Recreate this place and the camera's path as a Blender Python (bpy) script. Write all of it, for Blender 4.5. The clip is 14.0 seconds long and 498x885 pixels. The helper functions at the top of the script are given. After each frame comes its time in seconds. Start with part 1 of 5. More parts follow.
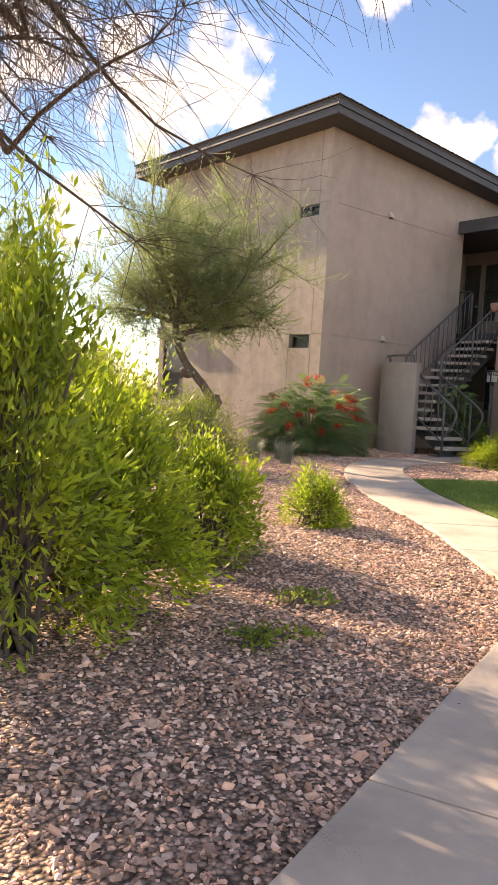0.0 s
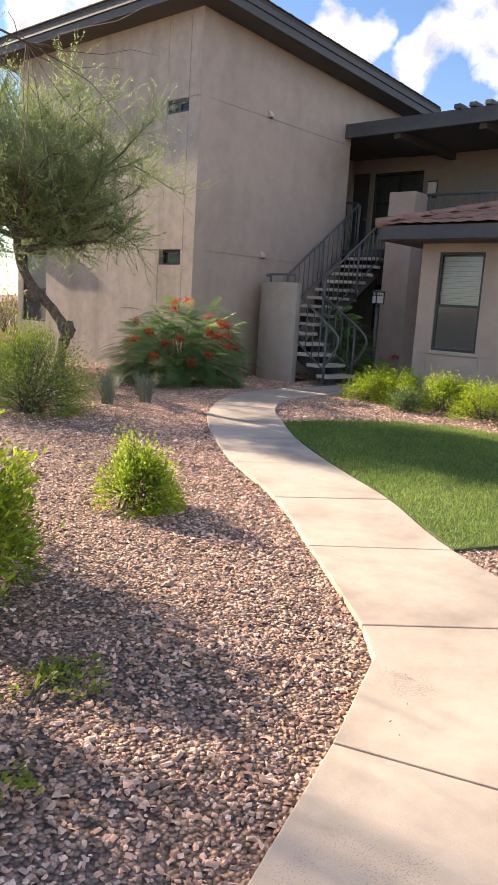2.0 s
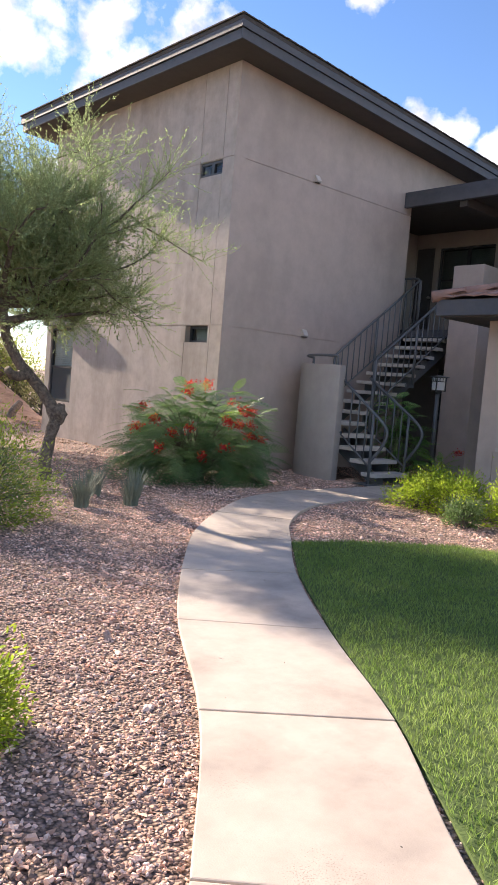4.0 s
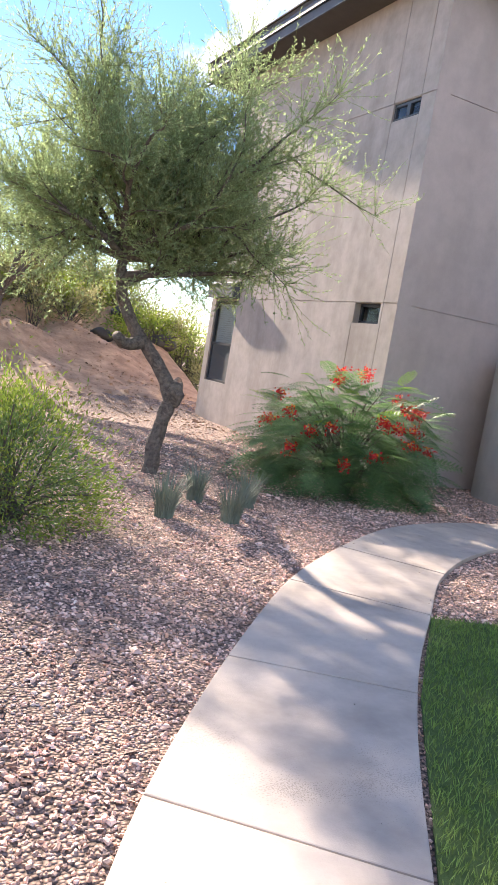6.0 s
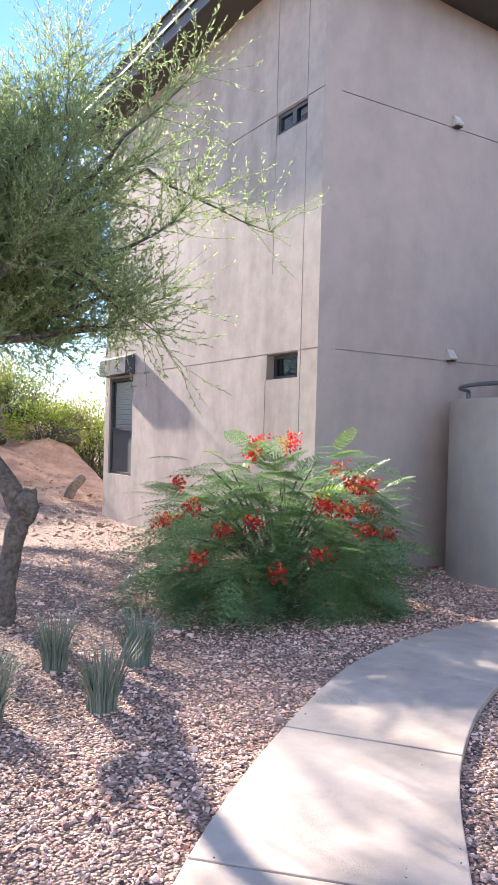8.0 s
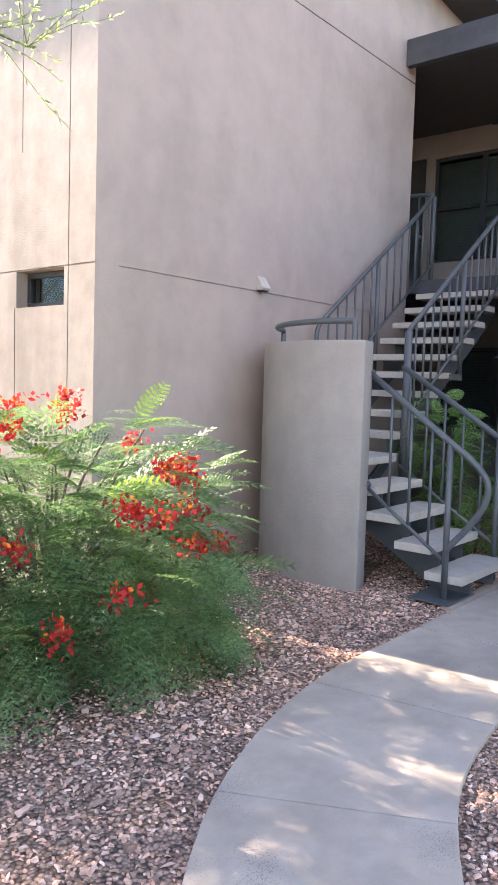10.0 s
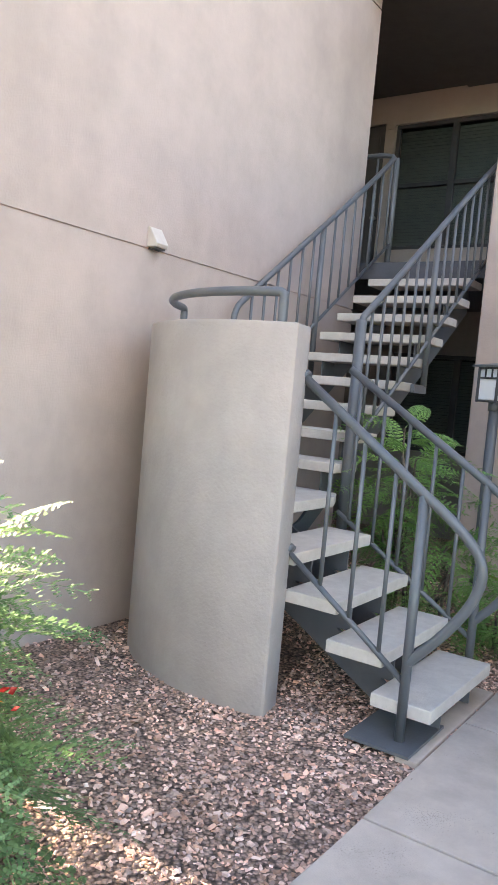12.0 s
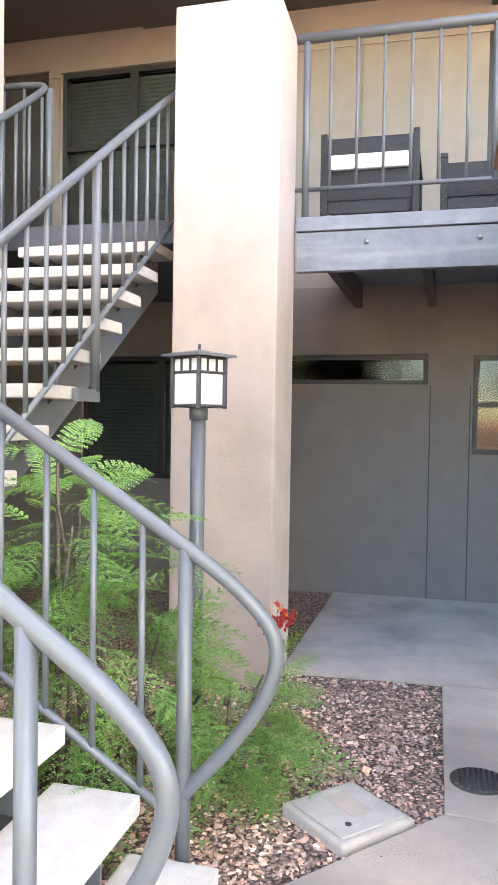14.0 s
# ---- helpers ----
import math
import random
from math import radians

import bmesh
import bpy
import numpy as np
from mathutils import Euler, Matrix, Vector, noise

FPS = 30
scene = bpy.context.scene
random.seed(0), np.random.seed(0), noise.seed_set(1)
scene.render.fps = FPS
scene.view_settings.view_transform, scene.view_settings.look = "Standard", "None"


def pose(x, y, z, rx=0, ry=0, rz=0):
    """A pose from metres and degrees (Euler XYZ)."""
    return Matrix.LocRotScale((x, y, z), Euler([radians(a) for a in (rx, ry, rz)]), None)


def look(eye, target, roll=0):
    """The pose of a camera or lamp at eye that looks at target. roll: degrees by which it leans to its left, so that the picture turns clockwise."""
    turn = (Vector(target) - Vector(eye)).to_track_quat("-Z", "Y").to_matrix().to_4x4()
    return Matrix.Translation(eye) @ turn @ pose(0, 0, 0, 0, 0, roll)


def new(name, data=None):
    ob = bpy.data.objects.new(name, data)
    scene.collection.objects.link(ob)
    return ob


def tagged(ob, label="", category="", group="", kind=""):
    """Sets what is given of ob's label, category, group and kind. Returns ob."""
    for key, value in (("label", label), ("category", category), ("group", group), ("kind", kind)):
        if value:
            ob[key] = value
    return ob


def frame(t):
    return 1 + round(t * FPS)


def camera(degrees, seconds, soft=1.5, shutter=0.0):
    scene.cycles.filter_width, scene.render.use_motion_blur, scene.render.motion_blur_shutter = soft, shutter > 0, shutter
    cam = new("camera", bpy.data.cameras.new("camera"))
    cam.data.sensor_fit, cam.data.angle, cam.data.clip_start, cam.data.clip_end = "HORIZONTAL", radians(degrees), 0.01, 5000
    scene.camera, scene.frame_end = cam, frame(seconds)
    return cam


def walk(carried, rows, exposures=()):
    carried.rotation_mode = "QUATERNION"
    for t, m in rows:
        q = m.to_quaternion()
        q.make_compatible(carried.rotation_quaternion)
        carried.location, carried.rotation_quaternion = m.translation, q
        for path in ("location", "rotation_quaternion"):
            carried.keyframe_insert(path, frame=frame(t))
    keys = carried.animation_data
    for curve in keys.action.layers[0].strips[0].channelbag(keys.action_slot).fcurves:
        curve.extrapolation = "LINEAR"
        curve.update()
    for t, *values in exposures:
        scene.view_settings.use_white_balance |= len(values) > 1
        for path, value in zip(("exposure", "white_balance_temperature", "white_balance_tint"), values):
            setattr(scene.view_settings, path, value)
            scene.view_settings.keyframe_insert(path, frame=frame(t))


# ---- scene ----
cam = camera(36.2, 14.0)
PATH = [
    (0, (-11.095, -11.006, 0.995), (-9.803, -9.485, 0.868), 3.5),
    (0.5, (-10.72, -10.834, 1.048), (-9.302, -9.427, 0.939), 1.8),
    (1, (-10.506, -10.763, 1.189), (-9.094, -9.355, 1.037), 2.9),
    (1.5, (-10.201, -10.617, 1.284), (-8.718, -9.3, 1.029), 1.8),
    (2, (-9.838, -10.427, 1.289), (-8.368, -9.116, 0.945), 3.6),
    (4.5, (-7.339, -9.181, 1.374), (-6.076, -7.635, 1.26), 6.0),
    (5, (-6.927, -8.828, 1.342), (-5.782, -7.196, 1.178), 7.4),
    (5.5, (-6.43, -8.418, 1.346), (-5.374, -6.738, 1.092), 8.5),
    (6, (-6.035, -8.066, 1.37), (-5.11, -6.308, 1.139), 9.5),
    (6.5, (-5.636, -7.631, 1.394), (-4.766, -5.836, 1.245), 8.8),
    (7, (-5.271, -7.226, 1.426), (-4.385, -5.435, 1.348), 5.7),
    (7.5, (-4.961, -6.757, 1.425), (-4.023, -4.991, 1.415), 3.1),
    (8, (-4.627, -6.244, 1.365), (-3.579, -4.54, 1.353), 1.6),
    (8.5, (-4.431, -5.743, 1.427), (-3.364, -4.051, 1.438), 1.4),
    (9, (-4.243, -5.19, 1.473), (-2.934, -3.678, 1.43), -0.1),
    (11.5, (-2.1, -3.484, 1.468), (-0.471, -2.338, 1.287), 3.6),
    (12, (-1.695, -3.27, 1.501), (-0.045, -2.148, 1.362), 5.1),
    (12.5, (-1.211, -3.081, 1.501), (0.498, -2.046, 1.408), 4.2),
    (13, (-0.674, -2.949, 1.468), (1.109, -2.059, 1.302), 3.2),
    (13.5, (-0.194, -2.836, 1.445), (1.687, -2.174, 1.297), 3.4),
    (14, (0.194, -2.821, 1.492), (2.129, -2.317, 1.439), 0.9),
]
EXPOSURES = [(0, 1.6, 8900, 20), (0.6, 1.45, 8500, 18), (2, 1.4, 7400, 15), (4.5, 1.5, 6700, 17), (5.5, 1.75, 6700, 17), (6, 1.88, 6500, 16), (6.5, 1.75, 6400, 16), (7.0, 2.0, 6500, 18), (7.5, 1.95, 6300, 17), (8.0, 2.1, 6200, 17), (9, 2.38, 6300, 16),
             (11.5, 3.25, 7600, 14), (12, 3.35, 7500, 12), (12.5, 3.93, 7500, 12), (13.2, 4.1, 7800, 12), (13.5, 4.2, 8300, 11), (14, 4.8, 8600, 15)]
walk(cam, [(t, look(e, g, r)) for t, e, g, r in PATH], EXPOSURES)

# ---------- world, sun ----------
SUN_DIR = Vector((-0.085, 1.0, 0.445)).normalized()      # towards the sun
world = bpy.data.worlds.new("sky")
scene.world = world
world.use_nodes = True
wn, wl = world.node_tree.nodes, world.node_tree.links
wn.clear()
w_out = wn.new("ShaderNodeOutputWorld")
w_bg = wn.new("ShaderNodeBackground")
w_bg.inputs[1].default_value = 0.115
w_sky = wn.new("ShaderNodeTexSky")
w_sky.sky_type = "NISHITA"
w_sky.sun_disc = False
w_sky.sun_elevation = math.asin(SUN_DIR.z)
w_sky.sun_rotation = math.atan2(SUN_DIR.x, SUN_DIR.y)
w_sky.air_density = 1.0
w_sky.dust_density = 0.0
w_sky.ozone_density = 3.0
w_tc = wn.new("ShaderNodeTexCoord")
w_noise = wn.new("ShaderNodeTexNoise")
w_noise.inputs["Scale"].default_value = 21.0
w_noise.inputs["Detail"].default_value = 9.0
w_noise.inputs["Roughness"].default_value = 0.55
wl.new(w_tc.outputs["Generated"], w_noise.inputs["Vector"])


def sky_math(op, a, b):
    m = wn.new("ShaderNodeMath")
    m.operation = op
    for i, v in enumerate((a, b)):
        if isinstance(v, (int, float)):
            m.inputs[i].default_value = v
        else:
            wl.new(v, m.inputs[i])
    return m.outputs[0]


# cumulus heaps: direction and angular radius; those of 0.3 and more are unseen fill light
HEAPS = [((0.377, 0.842, 0.386), 0.055), ((0.455, 0.797, 0.398), 0.035), ((0.66, 0.594, 0.459), 0.03), ((0.762, 0.562, 0.318), 0.042), ((0.81, 0.5, 0.285), 0.03),
         ((0.832, 0.45, 0.335), 0.05), ((0.87, 0.41, 0.28), 0.045), ((0.49, 0.80, 0.325), 0.06), ((0.583, 0.736, 0.335), 0.03), ((0.44, 0.87, 0.2), 0.05),
         # the four broad heaps lie out of view, added to brighten and whiten the shade
         ((0.33, 0.88, 0.33), 0.035), ((-0.6, 0.6, 0.5), 0.3), ((-0.7, -0.5, 0.5), 0.42), ((0.5, -0.75, 0.45), 0.42), ((0.1, -0.4, 0.9), 0.32), ((0.55, 0.755, 0.36), 0.075), ((0.5, 0.79, 0.355), 0.05)]
heap = None
for d, r in HEAPS:
    dot = wn.new("ShaderNodeVectorMath")
    dot.operation = "DOT_PRODUCT"
    dot.inputs[1].default_value = Vector(d).normalized()
    wl.new(w_tc.outputs["Generated"], dot.inputs[0])
    mr = wn.new("ShaderNodeMapRange")
    mr.inputs[1].default_value, mr.inputs[2].default_value = math.cos(1.45 * r), math.cos(0.1 * r)
    wl.new(dot.outputs["Value"], mr.inputs[0])
    heap = mr.outputs[0] if heap is None else sky_math("MAXIMUM", heap, mr.outputs[0])
billow = sky_math("MULTIPLY", sky_math("SUBTRACT", w_noise.outputs[0], 0.5), 2.2)
w_ramp = wn.new("ShaderNodeValToRGB")
w_ramp.color_ramp.elements[0].position, w_ramp.color_ramp.elements[1].position = 0.5, 0.95
wl.new(sky_math("ADD", heap, sky_math("MULTIPLY", billow, sky_math("MINIMUM", sky_math("MULTIPLY", heap, 4.0), 1.0))), w_ramp.inputs[0])
w_mix = wn.new("ShaderNodeMixRGB")
w_puff = wn.new("ShaderNodeTexNoise")
w_puff.inputs["Scale"].default_value = 34.0
w_puff.inputs["Detail"].default_value = 5.0
wl.new(w_tc.outputs["Generated"], w_puff.inputs["Vector"])
w_tone = wn.new("ShaderNodeValToRGB")
w_tone.color_ramp.elements[0].position, w_tone.color_ramp.elements[1].position = 0.36, 0.6
w_tone.color_ramp.elements[0].color, w_tone.color_ramp.elements[1].color = (2.9, 3.05, 3.5, 1), (5.0, 5.05, 5.2, 1)
wl.new(w_puff.outputs[0], w_tone.inputs[0])
wl.new(w_tone.outputs[0], w_mix.inputs[2])
wl.new(w_ramp.outputs[0], w_mix.inputs[0])
w_deep = wn.new("ShaderNodeHueSaturation")
w_deep.inputs["Hue"].default_value, w_deep.inputs["Saturation"].default_value, w_deep.inputs["Value"].default_value = 0.507, 1.12, 0.74
wl.new(w_sky.outputs[0], w_deep.inputs["Color"])
wl.new(w_deep.outputs[0], w_mix.inputs[1])
wl.new(w_mix.outputs[0], w_bg.inputs[0])
wl.new(w_bg.outputs[0], w_out.inputs[0])

sun = new("sun", bpy.data.lights.new("sun", "SUN"))
sun.data.energy = 5.0
sun.data.angle = radians(0.9)
sun.data.color = (1.0, 0.87, 0.7)
sun.matrix_world = look(SUN_DIR * 40, (0, 0, 0))

# ---------- materials ----------
def material(name, col, col2=None, scale=6.0, rough=0.8, bump=0.0, bump_scale=60.0, metal=0.0, stain=None,
             stain_scale=(0.7, 0.7, 0.25), stain_amount=0.5, island=0.0, translucent=0.0, bump_dist=0.01, island_tint=0.0, pits=0.0):
    """A grainy surface: two colours mixed by fine noise, broad stains, fine relief."""
    m = bpy.data.materials.new(name)
    m.use_nodes = True
    nt = m.node_tree
    n, k = nt.nodes, nt.links
    bsdf = n["Principled BSDF"]
    bsdf.inputs["Roughness"].default_value = rough
    bsdf.inputs["Metallic"].default_value = metal
    tc = n.new("ShaderNodeTexCoord")
    noise_a = n.new("ShaderNodeTexNoise")
    noise_a.inputs["Scale"].default_value = scale
    noise_a.inputs["Detail"].default_value = 8
    noise_a.inputs["Roughness"].default_value = 0.65
    k.new(tc.outputs["Object"], noise_a.inputs["Vector"])
    mix = n.new("ShaderNodeMixRGB")
    mix.inputs[1].default_value = (*col, 1)
    mix.inputs[2].default_value = (*(col2 or tuple(c * 0.8 for c in col)), 1)
    ramp = n.new("ShaderNodeValToRGB")
    ramp.color_ramp.elements[0].position, ramp.color_ramp.elements[1].position = 0.35, 0.65
    k.new(noise_a.outputs[0], ramp.inputs[0])
    k.new(ramp.outputs[0], mix.inputs[0])
    out = mix.outputs[0]
    if stain:
        mp = n.new("ShaderNodeMapping")
        mp.inputs["Scale"].default_value = stain_scale
        k.new(tc.outputs["Object"], mp.inputs[0])
        nb = n.new("ShaderNodeTexNoise")
        nb.inputs["Scale"].default_value = 1.0
        nb.inputs["Detail"].default_value = 6
        nb.inputs["Roughness"].default_value = 0.6
        k.new(mp.outputs[0], nb.inputs["Vector"])
        rb = n.new("ShaderNodeValToRGB")
        rb.color_ramp.elements[0].position, rb.color_ramp.elements[1].position = 0.45, 0.72
        rb.color_ramp.elements[1].color = (stain_amount,) * 3 + (1,)
        k.new(nb.outputs[0], rb.inputs[0])
        ms = n.new("ShaderNodeMixRGB")
        ms.inputs[2].default_value = (*stain, 1)
        k.new(rb.outputs[0], ms.inputs[0])
        k.new(out, ms.inputs[1])
        out = ms.outputs[0]
    if island:
        geo = n.new("ShaderNodeNewGeometry")
        hs = n.new("ShaderNodeHueSaturation")
        mr = n.new("ShaderNodeMapRange")
        mr.inputs[3].default_value, mr.inputs[4].default_value = 1 - island, 1 + island
        k.new(geo.outputs["Random Per Island"], mr.inputs[0])
        k.new(mr.outputs[0], hs.inputs["Value"])
        if island_tint:
            again = n.new("ShaderNodeMath")
            again.operation = "MULTIPLY"
            again.inputs[1].default_value = 37.7
            k.new(geo.outputs["Random Per Island"], again.inputs[0])
            fract = n.new("ShaderNodeMath")
            fract.operation = "FRACT"
            k.new(again.outputs[0], fract.inputs[0])
            tint = n.new("ShaderNodeMapRange")
            tint.inputs[3].default_value, tint.inputs[4].default_value = 1 - island_tint, 1 + island_tint * 0.7
            k.new(fract.outputs[0], tint.inputs[0])
            k.new(tint.outputs[0], hs.inputs["Saturation"])
        k.new(out, hs.inputs["Color"])
        out = hs.outputs[0]
    if pits:
        np_ = n.new("ShaderNodeTexNoise")
        np_.inputs["Scale"].default_value = 170.0
        np_.inputs["Detail"].default_value = 2
        k.new(tc.outputs["Object"], np_.inputs["Vector"])
        nq = n.new("ShaderNodeTexNoise")
        nq.inputs["Scale"].default_value = 2.2
        nq.inputs["Detail"].default_value = 3
        k.new(tc.outputs["Object"], nq.inputs["Vector"])
        both = n.new("ShaderNodeMath")
        both.operation = "MULTIPLY"
        k.new(np_.outputs[0], both.inputs[0])
        k.new(nq.outputs[0], both.inputs[1])
        rp = n.new("ShaderNodeValToRGB")
        rp.color_ramp.elements[0].position, rp.color_ramp.elements[1].position = 0.365, 0.41
        rp.color_ramp.elements[1].color = (pits,) * 3 + (1,)
        k.new(both.outputs[0], rp.inputs[0])
        mp2 = n.new("ShaderNodeMixRGB")
        mp2.inputs[2].default_value = (0.14, 0.125, 0.11, 1)
        k.new(rp.outputs[0], mp2.inputs[0])
        k.new(out, mp2.inputs[1])
        out = mp2.outputs[0]
    k.new(out, bsdf.inputs["Base Color"])
    if bump:
        nc = n.new("ShaderNodeTexNoise")
        nc.inputs["Scale"].default_value = bump_scale
        nc.inputs["Detail"].default_value = 5
        k.new(tc.outputs["Object"], nc.inputs["Vector"])
        bp = n.new("ShaderNodeBump")
        bp.inputs["Strength"].default_value = bump
        bp.inputs["Distance"].default_value = bump_dist
        k.new(nc.outputs[0], bp.inputs["Height"])
        k.new(bp.outputs[0], bsdf.inputs["Normal"])
    if translucent:
        tr = n.new("ShaderNodeBsdfTranslucent")
        k.new(out, tr.inputs[0])
        add = n.new("ShaderNodeMixShader")
        add.inputs[0].default_value = translucent
        k.new(bsdf.outputs[0], add.inputs[1])
        k.new(tr.outputs[0], add.inputs[2])
        k.new(add.outputs[0], n["Material Output"].inputs[0])
    return m


STUCCO = material("stucco", (0.51, 0.418, 0.368), (0.44, 0.362, 0.32), 3.0, 0.92, 0.25, 80, stain=(0.31, 0.255, 0.22), stain_scale=(0.8, 0.8, 0.4), stain_amount=0.6)
STUCCO_WORN = material("weathered_stucco", (0.51, 0.45, 0.408), (0.41, 0.356, 0.316), 4.0, 0.92, 0.25, 85, stain=(0.22, 0.185, 0.155),
                       stain_scale=(1.7, 1.7, 0.4), stain_amount=0.5)
STUCCO_PALE = material("pale_stucco", (0.52, 0.47, 0.43), (0.44, 0.395, 0.36), 4.0, 0.92, 0.4, 50, stain=(0.34, 0.3, 0.27),
                       stain_scale=(1.5, 1.5, 0.5), stain_amount=0.45)
STUCCO_GREY = material("grey_stucco", (0.42, 0.378, 0.35), (0.365, 0.33, 0.308), 4.0, 0.92, 0.35, 55, stain=(0.29, 0.26, 0.24),
                       stain_scale=(1.5, 1.5, 0.6), stain_amount=0.5)
# darker stucco for the back walls: balcony and landing shade put into the colour
STUCCO_BACK_SHADE = material("taupe_panel_shade", (0.35, 0.312, 0.282), (0.31, 0.276, 0.25), 5.0, 0.88, 0.2, 80, stain=(0.25, 0.22, 0.2), stain_amount=0.4)
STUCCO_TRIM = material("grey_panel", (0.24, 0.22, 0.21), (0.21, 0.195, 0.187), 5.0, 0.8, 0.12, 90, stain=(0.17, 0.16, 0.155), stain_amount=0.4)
FASCIA = material("fascia_paint", (0.075, 0.082, 0.1), (0.06, 0.066, 0.08), 9.0, 0.6, 0.2, 40, stain=(0.13, 0.13, 0.14), stain_scale=(0.6, 0.6, 3), stain_amount=0.5)
TIMBER = material("blue_grey_timber", (0.2, 0.225, 0.26), (0.15, 0.17, 0.2), 7.0, 0.7, 0.4, 30, stain=(0.3, 0.32, 0.35), stain_scale=(1, 1, 14), stain_amount=0.6)
# underside colour darkened to carry the shade beneath eaves and decks
SOFFIT_SHADE = material("soffit_shade", (0.1, 0.09, 0.085), (0.085, 0.078, 0.073), 6.0, 0.9, 0.2, 60)
SHINGLE = material("shingle", (0.09, 0.08, 0.075), (0.06, 0.055, 0.052), 20.0, 0.95, 0.5, 60)
TILE = material("clay_tile", (0.36, 0.2, 0.15), (0.28, 0.165, 0.13), 10.0, 0.85, 0.4, 45, stain=(0.2, 0.15, 0.13), stain_scale=(3, 3, 3), stain_amount=0.7, island=0.22)
STEEL = material("painted_steel", (0.115, 0.126, 0.138), (0.095, 0.104, 0.114), 12.0, 0.38, 0.08, 80, stain=(0.16, 0.175, 0.19), stain_scale=(3, 3, 3), stain_amount=0.5)
TREAD = material("concrete_tread", (0.58, 0.545, 0.5), (0.5, 0.465, 0.425), 14.0, 0.85, 0.35, 90, stain=(0.42, 0.39, 0.35), stain_scale=(3, 3, 6), stain_amount=0.45)
CONCRETE = material("walk_concrete", (0.57, 0.49, 0.42), (0.49, 0.42, 0.36), 7.0, 0.88, 0.14, 160, stain=(0.31, 0.265, 0.23), stain_scale=(1.5, 1.5, 1.5), stain_amount=0.9, pits=0.45)
DIRT = material("gravel_bed", (0.5, 0.34, 0.265), (0.3, 0.2, 0.16), 12.0, 0.95, 0.9, 55, stain=(0.2, 0.15, 0.12), stain_scale=(0.5, 0.5, 0.5), stain_amount=0.4, bump_dist=0.03)
PEBBLE = material("pebbles", (0.81, 0.55, 0.435), (0.46, 0.295, 0.23), 5.0, 0.8, 0.3, 90, island=0.6, island_tint=0.3)


def pebbly(m, scale, dark):
    """Adds packed small stones to a ground material: cell colours, gaps darkened as shade, and rounded relief."""
    n, k = m.node_tree.nodes, m.node_tree.links
    bsdf = n["Principled BSDF"]
    tc = n.new("ShaderNodeTexCoord")
    vo = n.new("ShaderNodeTexVoronoi")
    vo.inputs["Scale"].default_value = scale
    k.new(tc.outputs["Object"], vo.inputs["Vector"])
    hs = n.new("ShaderNodeSeparateColor")
    k.new(vo.outputs["Color"], hs.inputs[0])
    mr = n.new("ShaderNodeMapRange")
    mr.inputs[3].default_value, mr.inputs[4].default_value = 0.55, 1.55
    k.new(hs.outputs[0], mr.inputs[0])
    # shadow between the stones, painted as a darker value towards the cell rims
    edge = n.new("ShaderNodeMapRange")
    edge.inputs[1].default_value, edge.inputs[2].default_value = 0.35, 0.75
    edge.inputs[3].default_value, edge.inputs[4].default_value = 1.0, dark
    k.new(vo.outputs["Distance"], edge.inputs[0])
    mul = n.new("ShaderNodeMath")
    mul.operation = "MULTIPLY"
    k.new(mr.outputs[0], mul.inputs[0])
    k.new(edge.outputs[0], mul.inputs[1])
    hv = n.new("ShaderNodeHueSaturation")
    k.new(mul.outputs[0], hv.inputs["Value"])
    k.new(bsdf.inputs["Base Color"].links[0].from_socket, hv.inputs["Color"])
    k.new(hv.outputs[0], bsdf.inputs["Base Color"])
    bp = n.new("ShaderNodeBump")
    bp.invert = True
    bp.inputs["Strength"].default_value = 0.9
    bp.inputs["Distance"].default_value = 0.02
    k.new(vo.outputs["Distance"], bp.inputs["Height"])
    k.new(bp.outputs[0], bsdf.inputs["Normal"])


pebbly(DIRT, 58.0, 0.25)
BANK = material("red_earth", (0.62, 0.41, 0.27), (0.38, 0.235, 0.15), 3.0, 0.95, 0.6, 14, stain=(0.24, 0.16, 0.11), stain_scale=(1.6, 1.6, 1.6), stain_amount=0.8, bump_dist=0.06)
TURF = material("turf_soil", (0.09, 0.14, 0.035), (0.06, 0.1, 0.025), 20.0, 0.95, 0.6, 80)
GRASS = material("grass", (0.28, 0.38, 0.1), (0.18, 0.29, 0.065), 1.2, 0.6, island=0.4, translucent=0.5)
BARK = material("bark", (0.2, 0.165, 0.135), (0.075, 0.06, 0.05), 26.0, 0.9, 1.0, 30, bump_dist=0.03)
GREEN_BARK = material("twig_bark", (0.24, 0.26, 0.11), (0.17, 0.19, 0.08), 12.0, 0.8, 0.3, 50)
TWIG_GREY = material("grey_twigs", (0.12, 0.1, 0.085), (0.09, 0.075, 0.065), 12.0, 0.9)
LEAF_PV = material("palo_verde_leaf", (0.38, 0.47, 0.22), (0.27, 0.36, 0.17), 1.2, 0.6, island=0.3, translucent=0.55)
LEAF_FERN = material("feathery_leaf", (0.25, 0.45, 0.13), (0.15, 0.31, 0.09), 2.0, 0.55, island=0.35, translucent=0.4)
LEAF_SHRUB = material("shrub_leaf", (0.2, 0.32, 0.135), (0.1, 0.2, 0.08), 2.0, 0.5, island=0.35, translucent=0.35)
LEAF_NEW = material("young_leaf", (0.28, 0.42, 0.06), (0.2, 0.34, 0.05), 2.0, 0.55, island=0.3, translucent=0.4)
LEAF_LIME = material("lime_leaf", (0.4, 0.5, 0.045), (0.25, 0.37, 0.035), 3.0, 0.55, island=0.35, translucent=0.45)
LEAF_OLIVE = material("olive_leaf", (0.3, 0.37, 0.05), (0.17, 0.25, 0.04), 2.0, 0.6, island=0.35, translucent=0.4)
